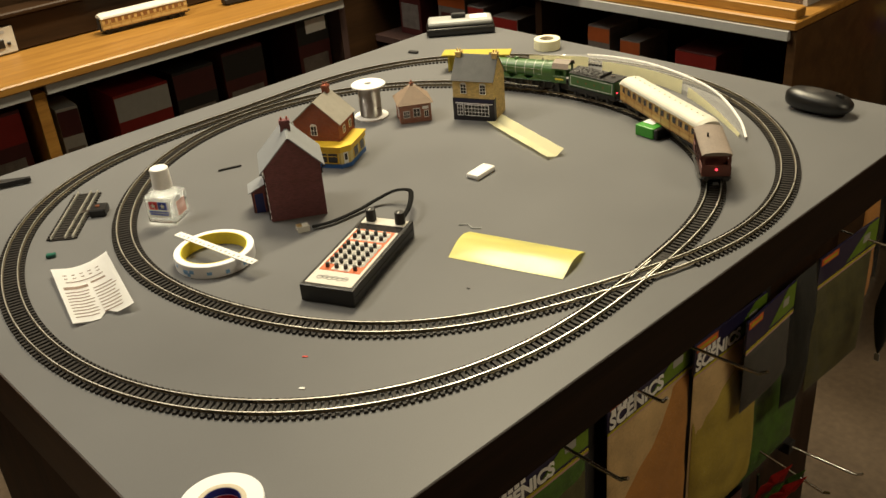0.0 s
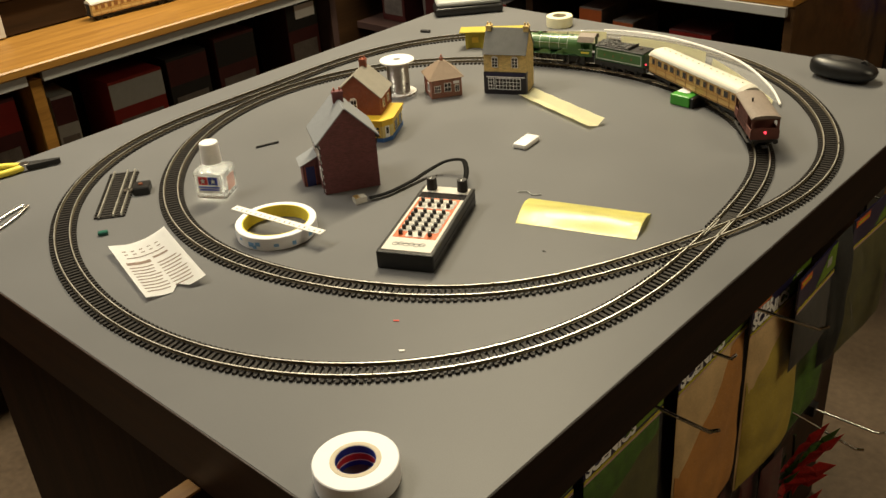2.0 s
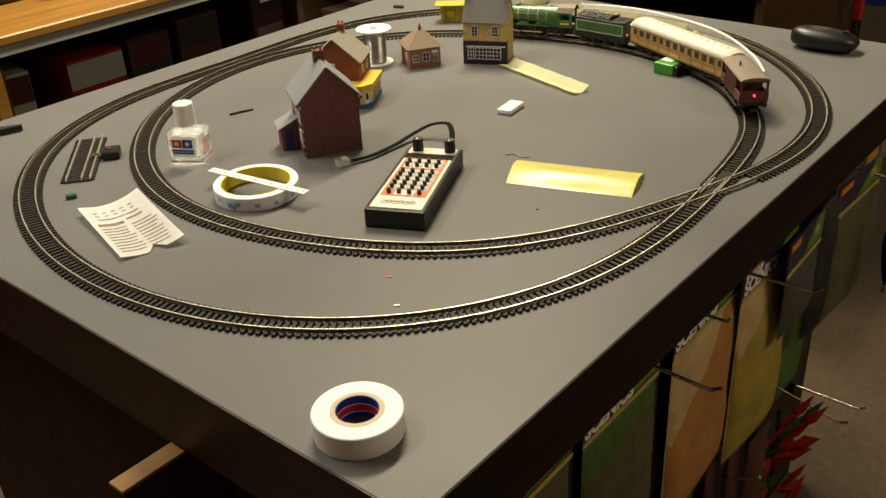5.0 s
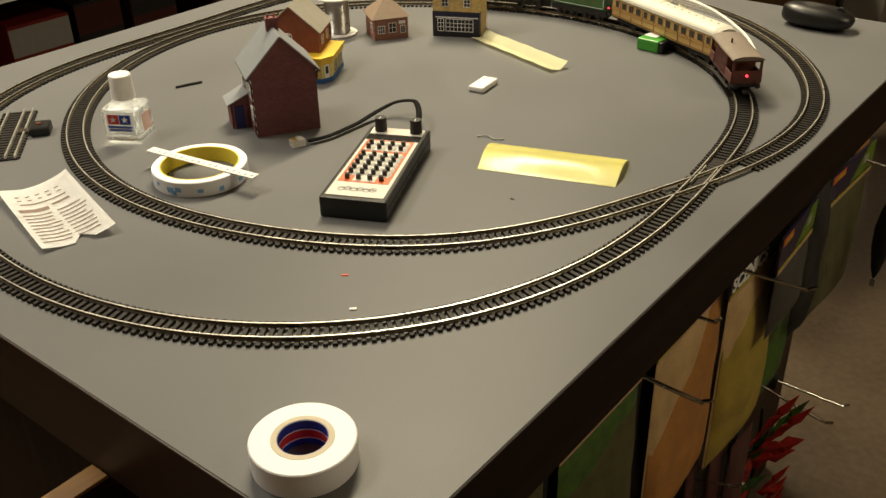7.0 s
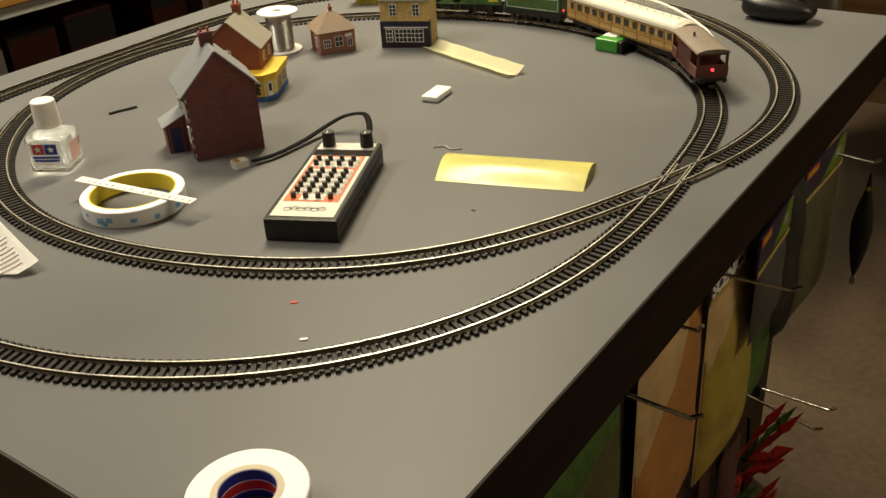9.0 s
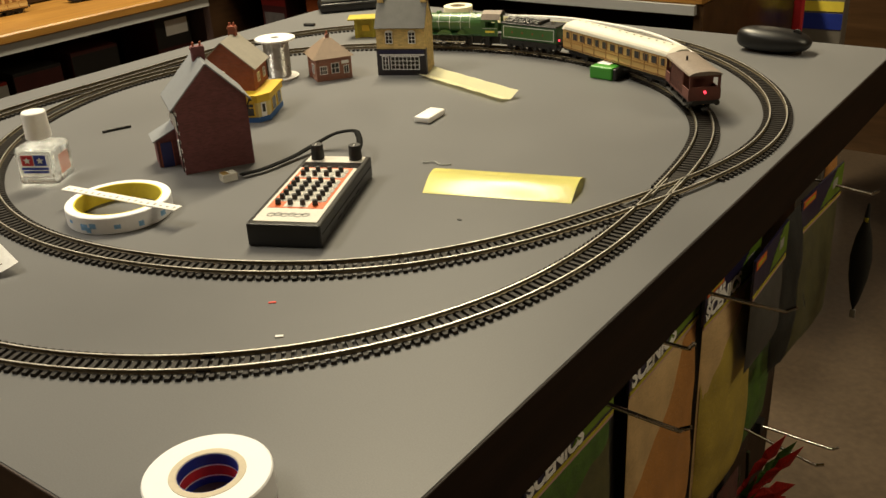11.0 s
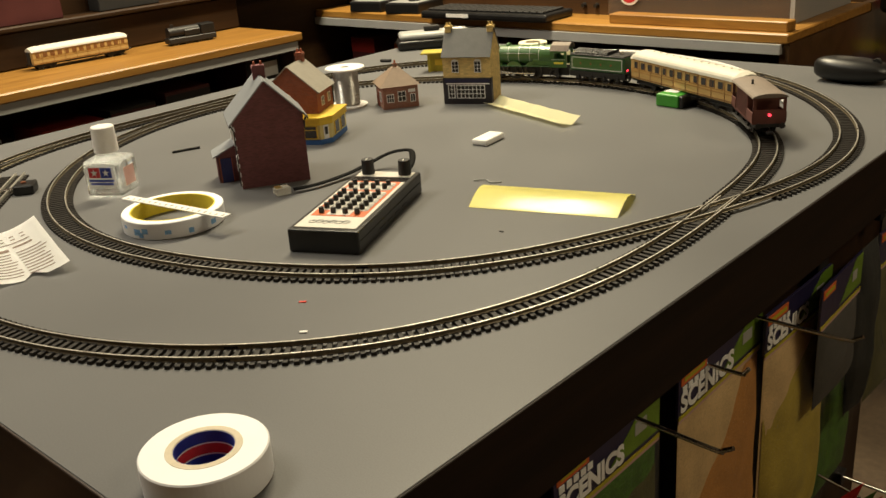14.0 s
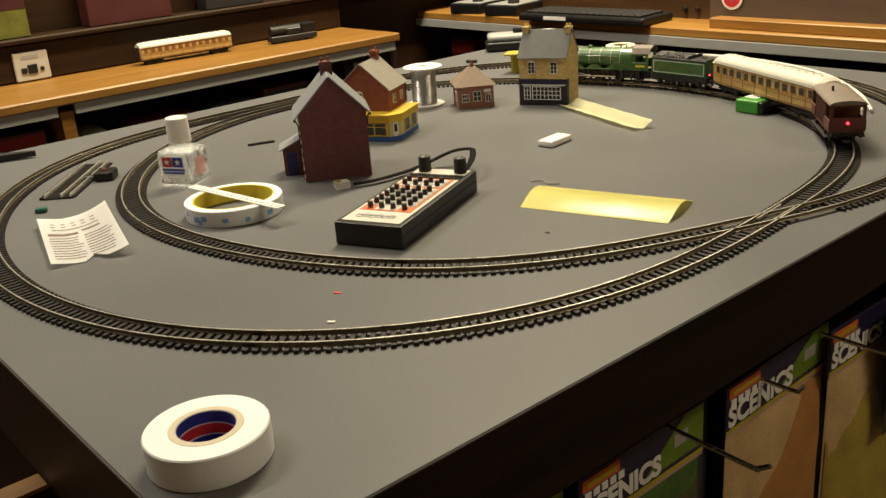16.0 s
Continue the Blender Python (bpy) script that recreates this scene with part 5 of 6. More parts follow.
def coach_model(co, length, glazed=True):
    hl, hw = length / 2, 0.0172
    body = part("body", B(-hl, hl, -hw, hw, 0.0125, 0.0400, 0.0008), M_TEAK, co, "varnished teak body")
    # roof
    pts = []
    for k in range(13):
        t = math.pi * k / 12
        pts.append((0.0186 * math.cos(t), 0.0396 + 0.0105 * math.sin(t) ** 0.8))
    bm = bmesh.new()
    rings = []
    for xx, sc, dz in ((-hl - 0.001, 0.86, -0.003), (-hl + 0.006, 0.98, -0.0004), (-hl + 0.012, 1, 0), (hl - 0.012, 1, 0), (hl - 0.006, 0.98, -0.0004), (hl + 0.001, 0.86, -0.003)):
        rings.append([bm.verts.new((xx, y * (1 if k in (0, 12) else 0.5 + sc / 2), z + (dz if 0 < k < 12 else 0))) for k, (y, z) in enumerate(pts)])
    for p, q in zip(rings, rings[1:]):
        for k in range(12):
            bm.faces.new((p[k], p[k + 1], q[k + 1], q[k]))
        bm.faces.new((p[12], p[0], q[0], q[12]))
    bm.faces.new(rings[0])
    bm.faces.new(rings[-1][::-1])
    part("roof", bm, M_COACH_ROOF, co, "cream white arched roof", smooth=False)
    for k in range(14):
        xx = -hl + 0.016 + k * (length - 0.032) / 13
        part("roof_vent", B(xx - 0.0015, xx + 0.0015, -0.0012, 0.0012, 0.0494, 0.0512, 0.0004), M_COACH_ROOF, co)
    n_w = 13
    for s in (-1, 1):
        for k in range(n_w):
            xx = -hl + 0.012 + k * (length - 0.024) / (n_w - 1)
            ww = 0.0046 if k % 4 else 0.0034
            w = part("window", B(xx - ww, xx + ww, s * hw - 0.0004, s * hw + 0.0003, 0.0275, 0.0362), M_PANE if glazed else M_TEAK_DARK, co, "dark window" if glazed else "blinded window")
            part("window_frame", B(xx - ww - 0.0009, xx - ww, s * hw - 0.0004, s * hw + 0.0006, 0.0268, 0.0368), M_TEAK_DARK, w)
        for z0 in (0.0145, 0.0225, 0.0258, 0.0380):
            part("moulding", B(-hl, hl, s * hw - 0.0003, s * hw + 0.0006, z0, z0 + 0.0008), M_OAK_X if z0 > 0.02 else M_TEAK_DARK, co)
        for k in range(8):
            xx = -hl + 0.02 + k * (length - 0.04) / 7
            part("door_line", B(xx - 0.0004, xx + 0.0004, s * hw - 0.0003, s * hw + 0.0005, 0.0130, 0.0385), M_TEAK_DARK, co)
        part("sole_bar", B(-hl, hl, s * 0.0135 - 0.001, s * 0.0135 + 0.001, 0.0095, 0.0124), M_FRAME, co)
        part("truss_rod", tube([(-0.04, s * 0.0120, 0.0095), (-0.02, s * 0.0120, 0.0055), (0.02, s * 0.0120, 0.0055), (0.04, s * 0.0120, 0.0095)], 0.0006, 6), M_FRAME, co)
    part("underframe", B(-hl + 0.002, hl - 0.002, -0.0120, 0.0120, 0.0085, 0.0124), M_FRAME, co)
    for bx in (-hl + 0.030, hl - 0.030):
        bg = part("bogie", B(bx - 0.022, bx + 0.022, -0.0135, 0.0135, 0.0055, 0.0082, 0.0006), M_FRAME, co, "black bogie")
        for s in (-1, 1):
            for dx in (-0.013, 0.013):
                wheel(bg, bx + dx, s * 0.0098, 0.0062, False)
    for e in (-1, 1):
        part("gangway", B(min(e * hl, e * (hl + 0.004)), max(e * hl, e * (hl + 0.004)), -0.0065, 0.0065, 0.0130, 0.0400, 0.0006), M_BLACK_MATT, co, "black gangway bellows")
        buffers(co, e * hl)


coach = thing("model_coach", stand(-640.2, -673.4), "varnished teak model passenger coach with cream roof", "coach", "coaches")
coach_model(coach, CLn)

# brake van with an open end
van = thing("model_brake_van", stand(-674.9, -689.0), "dark red-brown model brake van with open end platform", "brake van")
hl, hw = 0.043, 0.0160
part("underframe", B(-hl, hl, -0.0135, 0.0135, 0.0085, 0.0125, 0.0005), M_FRAME, van)
part("floor_plank", B(-hl, hl, -hw, hw, 0.0125, 0.0140), M_VAN, van)
part("body", B(-0.020, 0.026, -hw, hw, 0.0140, 0.0385, 0.0005), M_VAN, van, "red-brown planked cabin")
for k in range(12):
    for s in (-1, 1):
        xx = -0.018 + k * 0.0038
        part("plank_line", B(xx, xx + 0.0004, s * hw - 0.0001, s * hw + 0.0003, 0.0145, 0.0380), M_FRAME, van)
for e, x1 in ((-1, -0.020), (1, 0.026)):
    xe = e * hl
    bm = B(min(xe, xe - e * 0.001), max(xe, xe - e * 0.001), -hw, hw, 0.0140, 0.0265)
    B(min(xe, xe - e * 0.001), max(xe, xe - e * 0.001), -hw, -hw + 0.003, 0.0265, 0.0385, 0, bm)
    B(min(xe, xe - e * 0.001), max(xe, xe - e * 0.001), hw - 0.003, hw, 0.0265, 0.0385, 0, bm)
    B(min(xe, xe - e * 0.001), max(xe, xe - e * 0.001), -hw + 0.003, hw - 0.003, 0.0360, 0.0385, 0, bm)
    part("end_panel", bm, M_VAN, van, "end wall with wide open window")
    for s in (-1, 1):
        part("platform_side", B(min(x1, xe), max(x1, xe), s * hw - 0.0006, s * hw + 0.0006, 0.0140, 0.0240), M_VAN, van)
    buffers(van, xe, 0.0115)
pts = [(0.0172 * math.cos(math.pi * k / 10), 0.0385 + 0.0042 * math.sin(math.pi * k / 10)) for k in range(11)]
bm = bmesh.new()
a = [bm.verts.new((-hl - 0.0015, y, z)) for y, z in pts]
b = [bm.verts.new((hl + 0.0015, y, z)) for y, z in pts]
for k in range(10):
    bm.faces.new((a[k], a[k + 1], b[k + 1], b[k]))
bm.faces.new((a[10], a[0], b[0], b[10]))
bm.faces.new(a)
bm.faces.new(b[::-1])
part("roof", bm, M_VAN_ROOF, van, "dull grey-brown curved roof")
part("stove_pipe", cyl(0.0012, 0.0420, 0.0470, 8, None, pose(0.006, 0.005, 0)), M_FRAME, van)
part("tail_lamp", cyl(0.0014, 0, 0.0016, 12, None, pose(-hl - 0.0002, 0, 0.0215, 0, -90, 0)), M_TAIL, van, "lit red tail lamp")
for xx in (-0.022, 0.022):
    for s in (-1, 1):
        wheel(van, xx, s * 0.0098, 0.0070, False)
        part("axlebox", B(xx - 0.0022, xx + 0.0022, s * 0.0148 - 0.0012, s * 0.0148 + 0.0012, 0.0050, 0.0105), M_FRAME, van)
for s in (-1, 1):
    part("step_board", B(-0.036, 0.036, s * 0.0160 - 0.0022, s * 0.0160 + 0.0022, 0.0062, 0.0070), M_FRAME, van)
part("coupling", B(-hl - 0.008, -hl, -0.003, 0.003, 0.004, 0.0055), M_BLACK_MATT, van)
van.scale = (1.08, 1.12, 1.12)

# ---- counters along the walls ----
CZ = -0.034 - FLOOR


def goods_box(m, sx, sy, sz, base, stripe, label):
    g = thing("goods_box", m, label, "box", "boxes under the counters")
    part("carton", B(0, sx, 0, sy, 0, sz, 0.001), base, g)
    part("top_band", B(0.001, sx - 0.001, -0.0008, 0.0, sz * 0.72, sz * 0.97), stripe, g)
    part("picture", B(sx * 0.1, sx * 0.9, -0.0008, 0.0, sz * 0.12, sz * 0.6), M_BOX_GREY if base is not M_BOX_GREY else M_BOX_DARK, g)
    return g


M_BOX_RED = mat("red_carton", (0.22, 0.016, 0.012), 0.45, var=0.15, scale=20)
M_BOX_GREY = mat("grey_picture_carton", (0.16, 0.14, 0.13), 0.45, var=0.4, scale=40)
M_BOX_ORANGE = mat("orange_carton", (0.34, 0.08, 0.02), 0.45, var=0.15, scale=20)
M_BOX_DARK = mat("maroon_carton", (0.065, 0.013, 0.013), 0.5, var=0.2, scale=20)

cl = thing("side_counter", pose(0, 0, FLOOR), "long honey oak counter with label strip along the wall", "counter")
part("worktop", B(XL + 0.002, -1.548, -1.6, 1.335, CZ - 0.020, CZ, 0.003), M_OAK, cl, "honey oak worktop")
part("label_strip", B(-1.566, -1.552, -1.6, 0.470, CZ - 0.0405, CZ - 0.0205), M_STRIP, cl, "grey-white label strip")
part("label_strip", B(-1.566, -1.552, 0.505, 1.320, CZ - 0.0405, CZ - 0.0205), M_STRIP, cl, "grey-white label strip")
# inner panels and shelf take the colour that holds the under-counter shade
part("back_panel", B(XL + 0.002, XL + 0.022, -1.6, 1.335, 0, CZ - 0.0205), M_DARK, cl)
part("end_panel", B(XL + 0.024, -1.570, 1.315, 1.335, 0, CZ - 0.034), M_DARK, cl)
for yy in (-0.70, 0.475):
    part("divider", B(XL + 0.024, -1.556, yy, yy + 0.026, 0, CZ - 0.034), M_OAK, cl, "oak divider")
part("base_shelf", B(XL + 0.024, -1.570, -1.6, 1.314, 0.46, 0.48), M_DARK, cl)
part("wall_board", B(XL + 0.001, XL + 0.060, -1.6, 1.335, CZ + 0.001, CZ + 0.0815, 0.004), M_WALL, cl, "brown back board with ledge")
rng = random.Random(21)
yy = -0.60
while yy < 1.0:
    w = rng.uniform(0.10, 0.19)
    hgt = rng.uniform(0.18, 0.275)
    if not (yy < 0.51 and yy + w > 0.46):
        base, st, lab = rng.choice([(M_BOX_DARK, M_BOX_RED, "dark maroon boxed model on the counter shelf"), (M_BOX_DARK, M_BLACK_MATT, "dark boxed model on the counter shelf"), (M_BOX_RED, M_HANDSET_GREY, "red boxed model on the counter shelf"), (M_BLACK_MATT, M_BOX_DARK, "black boxed model on the counter shelf")])
        goods_box(pose(-1.60, yy, FLOOR + 0.4805, 0, 0, 90), w, 0.14, hgt, base, st, lab)
    yy += w + rng.uniform(0.005, 0.03)

led = thing("wall_ledge", pose(0, 0, FLOOR), "narrow brown wooden ledge along the wall", "ledge")
part("moulding", B(XL + 0.002, XL + 0.075, -1.6, YB, CZ + 0.0820, CZ + 0.0935, 0.003), M_WALL, led)
for by, bw, bh, bmx, lb in ((0.40, 0.13, 0.10, mat("lime_card", (0.13, 0.13, 0.015), 0.6, var=0.4, scale=30), "lime green boxed goods on the wall ledge"), (0.66, 0.20, 0.12, M_BOX_DARK, "dark maroon boxed goods on the wall ledge"), (0.95, 0.16, 0.11, M_BLACK_MATT, "dark boxed goods on the wall ledge")):
    g = thing("goods_box", pose(XL + 0.058, by, CZ + 0.0940 + FLOOR, 0, 0, 90), lb, "box", "boxes on the ledge")
    part("carton", B(0, bw, 0, 0.05, 0, bh, 0.002), bmx, g)
    part("top_band", B(0.001, bw - 0.001, -0.0008, 0.0, bh * 0.6, bh * 0.97), M_BOX_DARK, g)

pc = goods_box(pose(-1.622, 1.205, FLOOR + 0.4805, 0, 0, 90), 0.105, 0.14, 0.285, M_BOX_DARK, M_BLACK_MATT, "dark carton with a white price card on the counter shelf")
part("price_card", B(0.030, 0.096, -0.0022, -0.0010, 0.233, 0.269, 0.0003), M_PAPER, pc, "small white price card")
goods_box(pose(-1.612, 0.530, FLOOR + 0.4805, 0, 0, 84), 0.050, 0.10, 0.238, M_HANDSET_GREY, M_BOX_DARK, "pale grey carton on the counter shelf")

# socket plate
sk = thing("socket_plate", pose(XL + 0.0605, 0.515, -0.0005, 0, 0, 90), "white wall socket plate with dark connectors", "socket")
part("plate", B(-0.037, 0.037, -0.006, 0.0, -0.0305, 0.0305, 0.002), mat("aged_white_plastic", (0.52, 0.49, 0.43), 0.4, var=0.08, scale=60), sk)
for xx, zz, ss in ((-0.018, -0.008, 0.006), (0.0, -0.006, 0.010), (0.020, -0.008, 0.004)):
    part("connector", B(xx - ss, xx + ss, -0.0085, -0.006, zz - ss, zz + ss, 0.001), M_BLACK, sk)
part("legend", B(-0.020, 0.016, -0.0066, -0.006, 0.016, 0.023), M_STRIP, sk)

shelf_coach = thing("model_coach", pose(-1.745, 0.850, CZ + FLOOR, 0, 0, 86), "teak model coach with pale roof on the counter", "coach", "coaches")
coach_model(shelf_coach, 0.222, False)
sl = thing("model_engine", pose(-1.715, 1.125, CZ + FLOOR, 0, 0, 82), "black model tank engine standing on the counter", "locomotive")
part("frame", B(-0.062, 0.062, -0.015, 0.015, 0.004, 0.018, 0.002), M_FRAME, sl)
part("boiler", half_round(0.012, -0.058, 0.02, 0, 0.030, 18), M_FRAME, sl, smooth=True)
part("cab", B(0.022, 0.060, -0.015, 0.015, 0.018, 0.042, 0.003, None, 2), M_BLACK, sl)
part("tank", B(-0.02, 0.021, -0.0145, 0.0145, 0.018, 0.034, 0.002), M_BLACK, sl)
part("chimney", cyl(0.004, 0.040, 0.048, 12, 0.0045, pose(-0.045, 0, 0)), M_FRAME, sl)
for xx in (-0.045, -0.015, 0.015, 0.045):
    for s in (-1, 1):
        wheel(sl, xx, s * 0.0115, 0.008, False)

cb = thing("back_counter", pose(0, 0, FLOOR), "honey oak counter with pale label strip across the back", "counter")
part("worktop", B(XL + 0.002, -0.450, 1.645, 2.10, CZ - 0.020, CZ, 0.003), M_OAK_X, cb, "honey oak worktop")
part("label_strip", B(XL + 0.005, -0.464, 1.638, 1.651, CZ - 0.040, CZ - 0.0205), M_STRIP, cb, "grey-white label strip")
part("end_panel", B(-0.470, -0.450, 1.652, 2.75, 0, CZ - 0.0205), M_WALL_X, cb, "brown end panel")
part("end_panel", B(-0.470, -0.450, 2.102, 2.75, CZ - 0.020, CZ), M_WALL_X, cb)
# under-counter shade is in the colour of these panels too
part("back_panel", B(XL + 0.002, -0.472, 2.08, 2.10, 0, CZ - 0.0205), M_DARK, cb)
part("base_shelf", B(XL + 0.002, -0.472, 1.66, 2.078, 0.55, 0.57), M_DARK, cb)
for xx in (-1.18,):
    part("divider", B(xx, xx + 0.022, 1.66, 2.078, 0.571, CZ - 0.0345), M_CABINET, cb)
xx = -1.80
rng = random.Random(5)
while xx < -0.62:
    w = rng.uniform(0.06, 0.12)
    if not (xx < -1.15 and xx + w > -1.19):
        base, st, lab = rng.choice([(M_BOX_GREY, M_BOX_ORANGE, "grey boxed model with orange band on the counter shelf"), (M_BOX_GREY, M_BOX_RED, "grey and red boxed model on the counter shelf"), (M_BOX_DARK, M_BOX_RED, "dark maroon boxed model on the counter shelf"), (M_BOX_RED, M_BOX_ORANGE, "red boxed model on the counter shelf")])
        goods_box(pose(xx, 1.69 + rng.uniform(0, 0.04), FLOOR + 0.5705), w, 0.12, rng.uniform(0.11, 0.165), base, st, lab)
    xx += w + rng.uniform(0.02, 0.10)
# display case behind the counter
dc = thing("display_case", pose(0, 0, FLOOR), "brown backed display case with a glass front", "display case")
part("back", B(XL + 0.002, -0.500, 1.775, 1.800, CZ + 0.0005, CZ + 0.55), M_WALL_X, dc, "brown wooden back")
part("side", B(-0.4995, -0.490, 1.764, 2.080, CZ + 0.0005, CZ + 0.55), M_STRIP, dc, "pale grey edge")
for bx in (-1.010, -0.975):
    part("catch", cyl(0.006, 0, 0.010, 14, 0.005, pose(bx, 1.7745, CZ + 0.022, 90, 0, 0)), M_FRAME, dc, "small dark catch")
gl = part("glass_pane", B(-0.94, -0.5005, 1.768, 1.771, CZ + 0.004, CZ + 0.55), film("case_glass", (0.5, 0.45, 0.4), 0.93, 0.05), dc, "clear glass front")
rd = thing("round_badge", pose(-0.882, 1.7678, 0.019), "round red and white badge stuck on the glass", "sticker")
part("disc", cyl(0.027, 0, 0.002, 32, None, pose(0, 0, 0, 90, 0, 0)), M_PAPER, rd)
part("ring", lathe([(0.0080, 0.0021), (0.0215, 0.0021), (0.0215, 0.0028), (0.0080, 0.0028)], 32, True), M_RED, rd).matrix_local = pose(0, 0, 0, 90, 0, 0)
part("centre", cyl(0.0070, 0.0021, 0.0030, 20, None, pose(0, 0, 0, 90, 0, 0)), M_BLUE, rd)
# keyboard
kb = thing("computer_keyboard", pose(-1.208, 1.672, -0.034, 0, 0, 3), "black computer keyboard lying on the back counter", "keyboard")
part("case", B(-0.190, 0.190, -0.062, 0.062, 0, 0.019, 0.006, None, 2), M_BLACK, kb)
key_me = mesh_of("key", B(-0.0082, 0.0082, -0.0078, 0.0078, 0, 0.005, 0.0015), M_BLACK_MATT)
for r in range(5):
    for c in range(18):
        o = new("key", key_me)
        o.parent = kb
        o.matrix_local = pose(-0.166 + c * 0.0195, -0.040 + r * 0.0190, 0.0192)
part("label", B(-0.105, -0.035, -0.0634, -0.0622, 0.006, 0.015), M_WHITE, kb)
for k, (bx, by) in enumerate(((-1.655, 1.706), (-1.515, 1.706))):
    hb = thing("control_unit", pose(bx, by, -0.034, 0, 0, 8), "black control unit with pale top on the counter", "control unit", "control units")
    part("case", B(-0.055, 0.055, -0.06, 0.06, 0, 0.028, 0.004, None, 2), M_BLACK, hb)
    part("top_plate", B(-0.048, 0.048, -0.052, 0.052, 0.0282, 0.0292), M_STRIP, hb)
    part("knob", cyl(0.016, 0.0294, 0.042, 20, 0.014, pose(0.012, -0.015, 0), None, 0.001), M_BLACK_MATT, hb)
wb = thing("wooden_batten", pose(-0.667, 1.684, -0.034, 0, 0, -1), "light pine batten lying on the back counter", "batten")
part("plank", B(-0.207, 0.207, -0.020, 0.020, 0, 0.021, 0.002), M_OAK_X, wb)

# goods past the end of the counter
M_BOX_WHITE = mat("white_carton", (0.17, 0.155, 0.135), 0.45, var=0.15, scale=20)
pb = thing("picture_carton", pose(-0.436, 2.30, FLOOR, 0, 0, 8), "tall printed carton with red, white, yellow and blue bands", "carton")
part("carton", B(0, 0.10, 0, 0.12, 0, 0.92, 0.002), M_BOX_WHITE, pb)
for z0, z1, mm in ((0.62, 0.66, M_BLUE), (0.665, 0.69, M_YCORE), (0.78, 0.815, M_BOX_RED), (0.82, 0.918, M_BLACK)):
    part("printed_band", B(0.002, 0.098, -0.0015, -0.0002, z0, z1), mm, pb)
rp = thing("red_handled_tool", pose(-0.400, 2.14, FLOOR), "red handled tool hanging beside the carton", "tool")
part("handle", B(-0.012, 0.012, -0.008, 0.008, 0.62, 0.78, 0.004), M_RED, rp)
part("body", B(-0.04, 0.05, -0.02, 0.02, 0.79, 0.93, 0.008), M_BLACK, rp)
part("stand", cyl(0.008, 0, 0.62, 12), M_BLACK_MATT, rp)
solid("cupboard", B(-0.16, 0.9, 2.55, 2.95, FLOOR, 0.6, 0.004), M_WALL_X, "tall brown wooden cupboard by the end wall", "cupboard")

# ---- goods hanging on the table side ----
M_HEADER = mat("dark_header_card", (0.022, 0.018, 0.060), 0.4, var=0.2, scale=60)
M_HEADER_GREEN = mat("green_header_card", (0.14, 0.24, 0.02), 0.45, var=0.3, scale=50)
M_PINK = mat("pink_line", (0.50, 0.30, 0.30), 0.5, var=0.05)
M_STEM = mat("dark_stem", (0.03, 0.035, 0.012), 0.6, var=0.2)
M_YLINE = mat("yellow_line", (0.45, 0.39, 0.02), 0.5, var=0.05)
M_BAG = film("polythene_bag", (0.9, 0.9, 0.88), 0.985, 0.10)
FILLS = {
    "green": mat("green_foliage_fill", (0.050, 0.120, 0.008), 0.8, var=0.5, scale=60, fine=500, bump=0.002),
    "tan": mat("tan_scatter_fill", (0.56, 0.39, 0.19), 0.85, var=0.25, scale=25, fine=500, bump=0.0007),
    "brown": mat("brown_scatter_fill", (0.42, 0.19, 0.045), 0.85, var=0.25, scale=25, fine=500, bump=0.0007),
    "olive": mat("olive_scatter_fill", (0.36, 0.27, 0.040), 0.85, var=0.3, scale=25, fine=500, bump=0.0007),
    "dark": mat("dark_scatter_fill", (0.075, 0.070, 0.020), 0.85, var=0.4, scale=40, fine=700, bump=0.0015),
    "grey": mat("grey_scatter_fill", (0.05, 0.048, 0.045), 0.7, var=0.3, scale=30, fine=700),
    "black": mat("black_foliage_fill", (0.012, 0.014, 0.014), 0.7, var=0.4, scale=60, fine=500, bump=0.001),
    "maroon": mat("maroon_pack_print", (0.055, 0.010, 0.010), 0.4, var=0.5, scale=30, fine=300),
    "red": mat("red_leaf_fill", (0.48, 0.016, 0.010), 0.7, var=0.35, scale=50, fine=400, bump=0.002),
}


def pillow(w, h, d, top=(1.0, 1.0), seed=1, rough=0.10):
    """A settled filling in a flat bag: pinched at its rim, its upper edge slanting from top[0] to top[1] of the height."""
    bm = bmesh.new()
    nx, nz = 18, 22
    front, back = [], []
    for j in range(nz + 1):
        v = j / nz
        fr, bk = [], []
        for i in range(nx + 1):
            u = i / nx
            reach = min(1.0, top[0] + (top[1] - top[0]) * min(1.0, u * 1.25))
            k = max(0.0, math.sin(math.pi * u)) ** 0.4 * max(0.0, math.sin(math.pi * v)) ** 0.4
            bulge = 1.15 - 0.5 * v + rough * 4 * noise.noise(Vector((u * 2.3 + seed * 7, v * 3.1, seed * 1.7))) + rough * noise.noise(Vector((u * 9 + seed * 3, v * 11, seed)))
            x = (u - 0.5) * w
            z = -h * (1 - v * reach)
            fr.append(bm.verts.new((x, -d * 0.75 * k * bulge, z)))
            bk.append(bm.verts.new((x, d * 0.25 * k + 0.0004, z)))
        front.append(fr)
        back.append(bk)
    for grid_, flip in ((front, False), (back, True)):
        for j in range(nz):
            for i in range(nx):
                q = (grid_[j][i], grid_[j][i + 1], grid_[j + 1][i + 1], grid_[j + 1][i])
                bm.faces.new(q[::-1] if flip else q)
    return bm


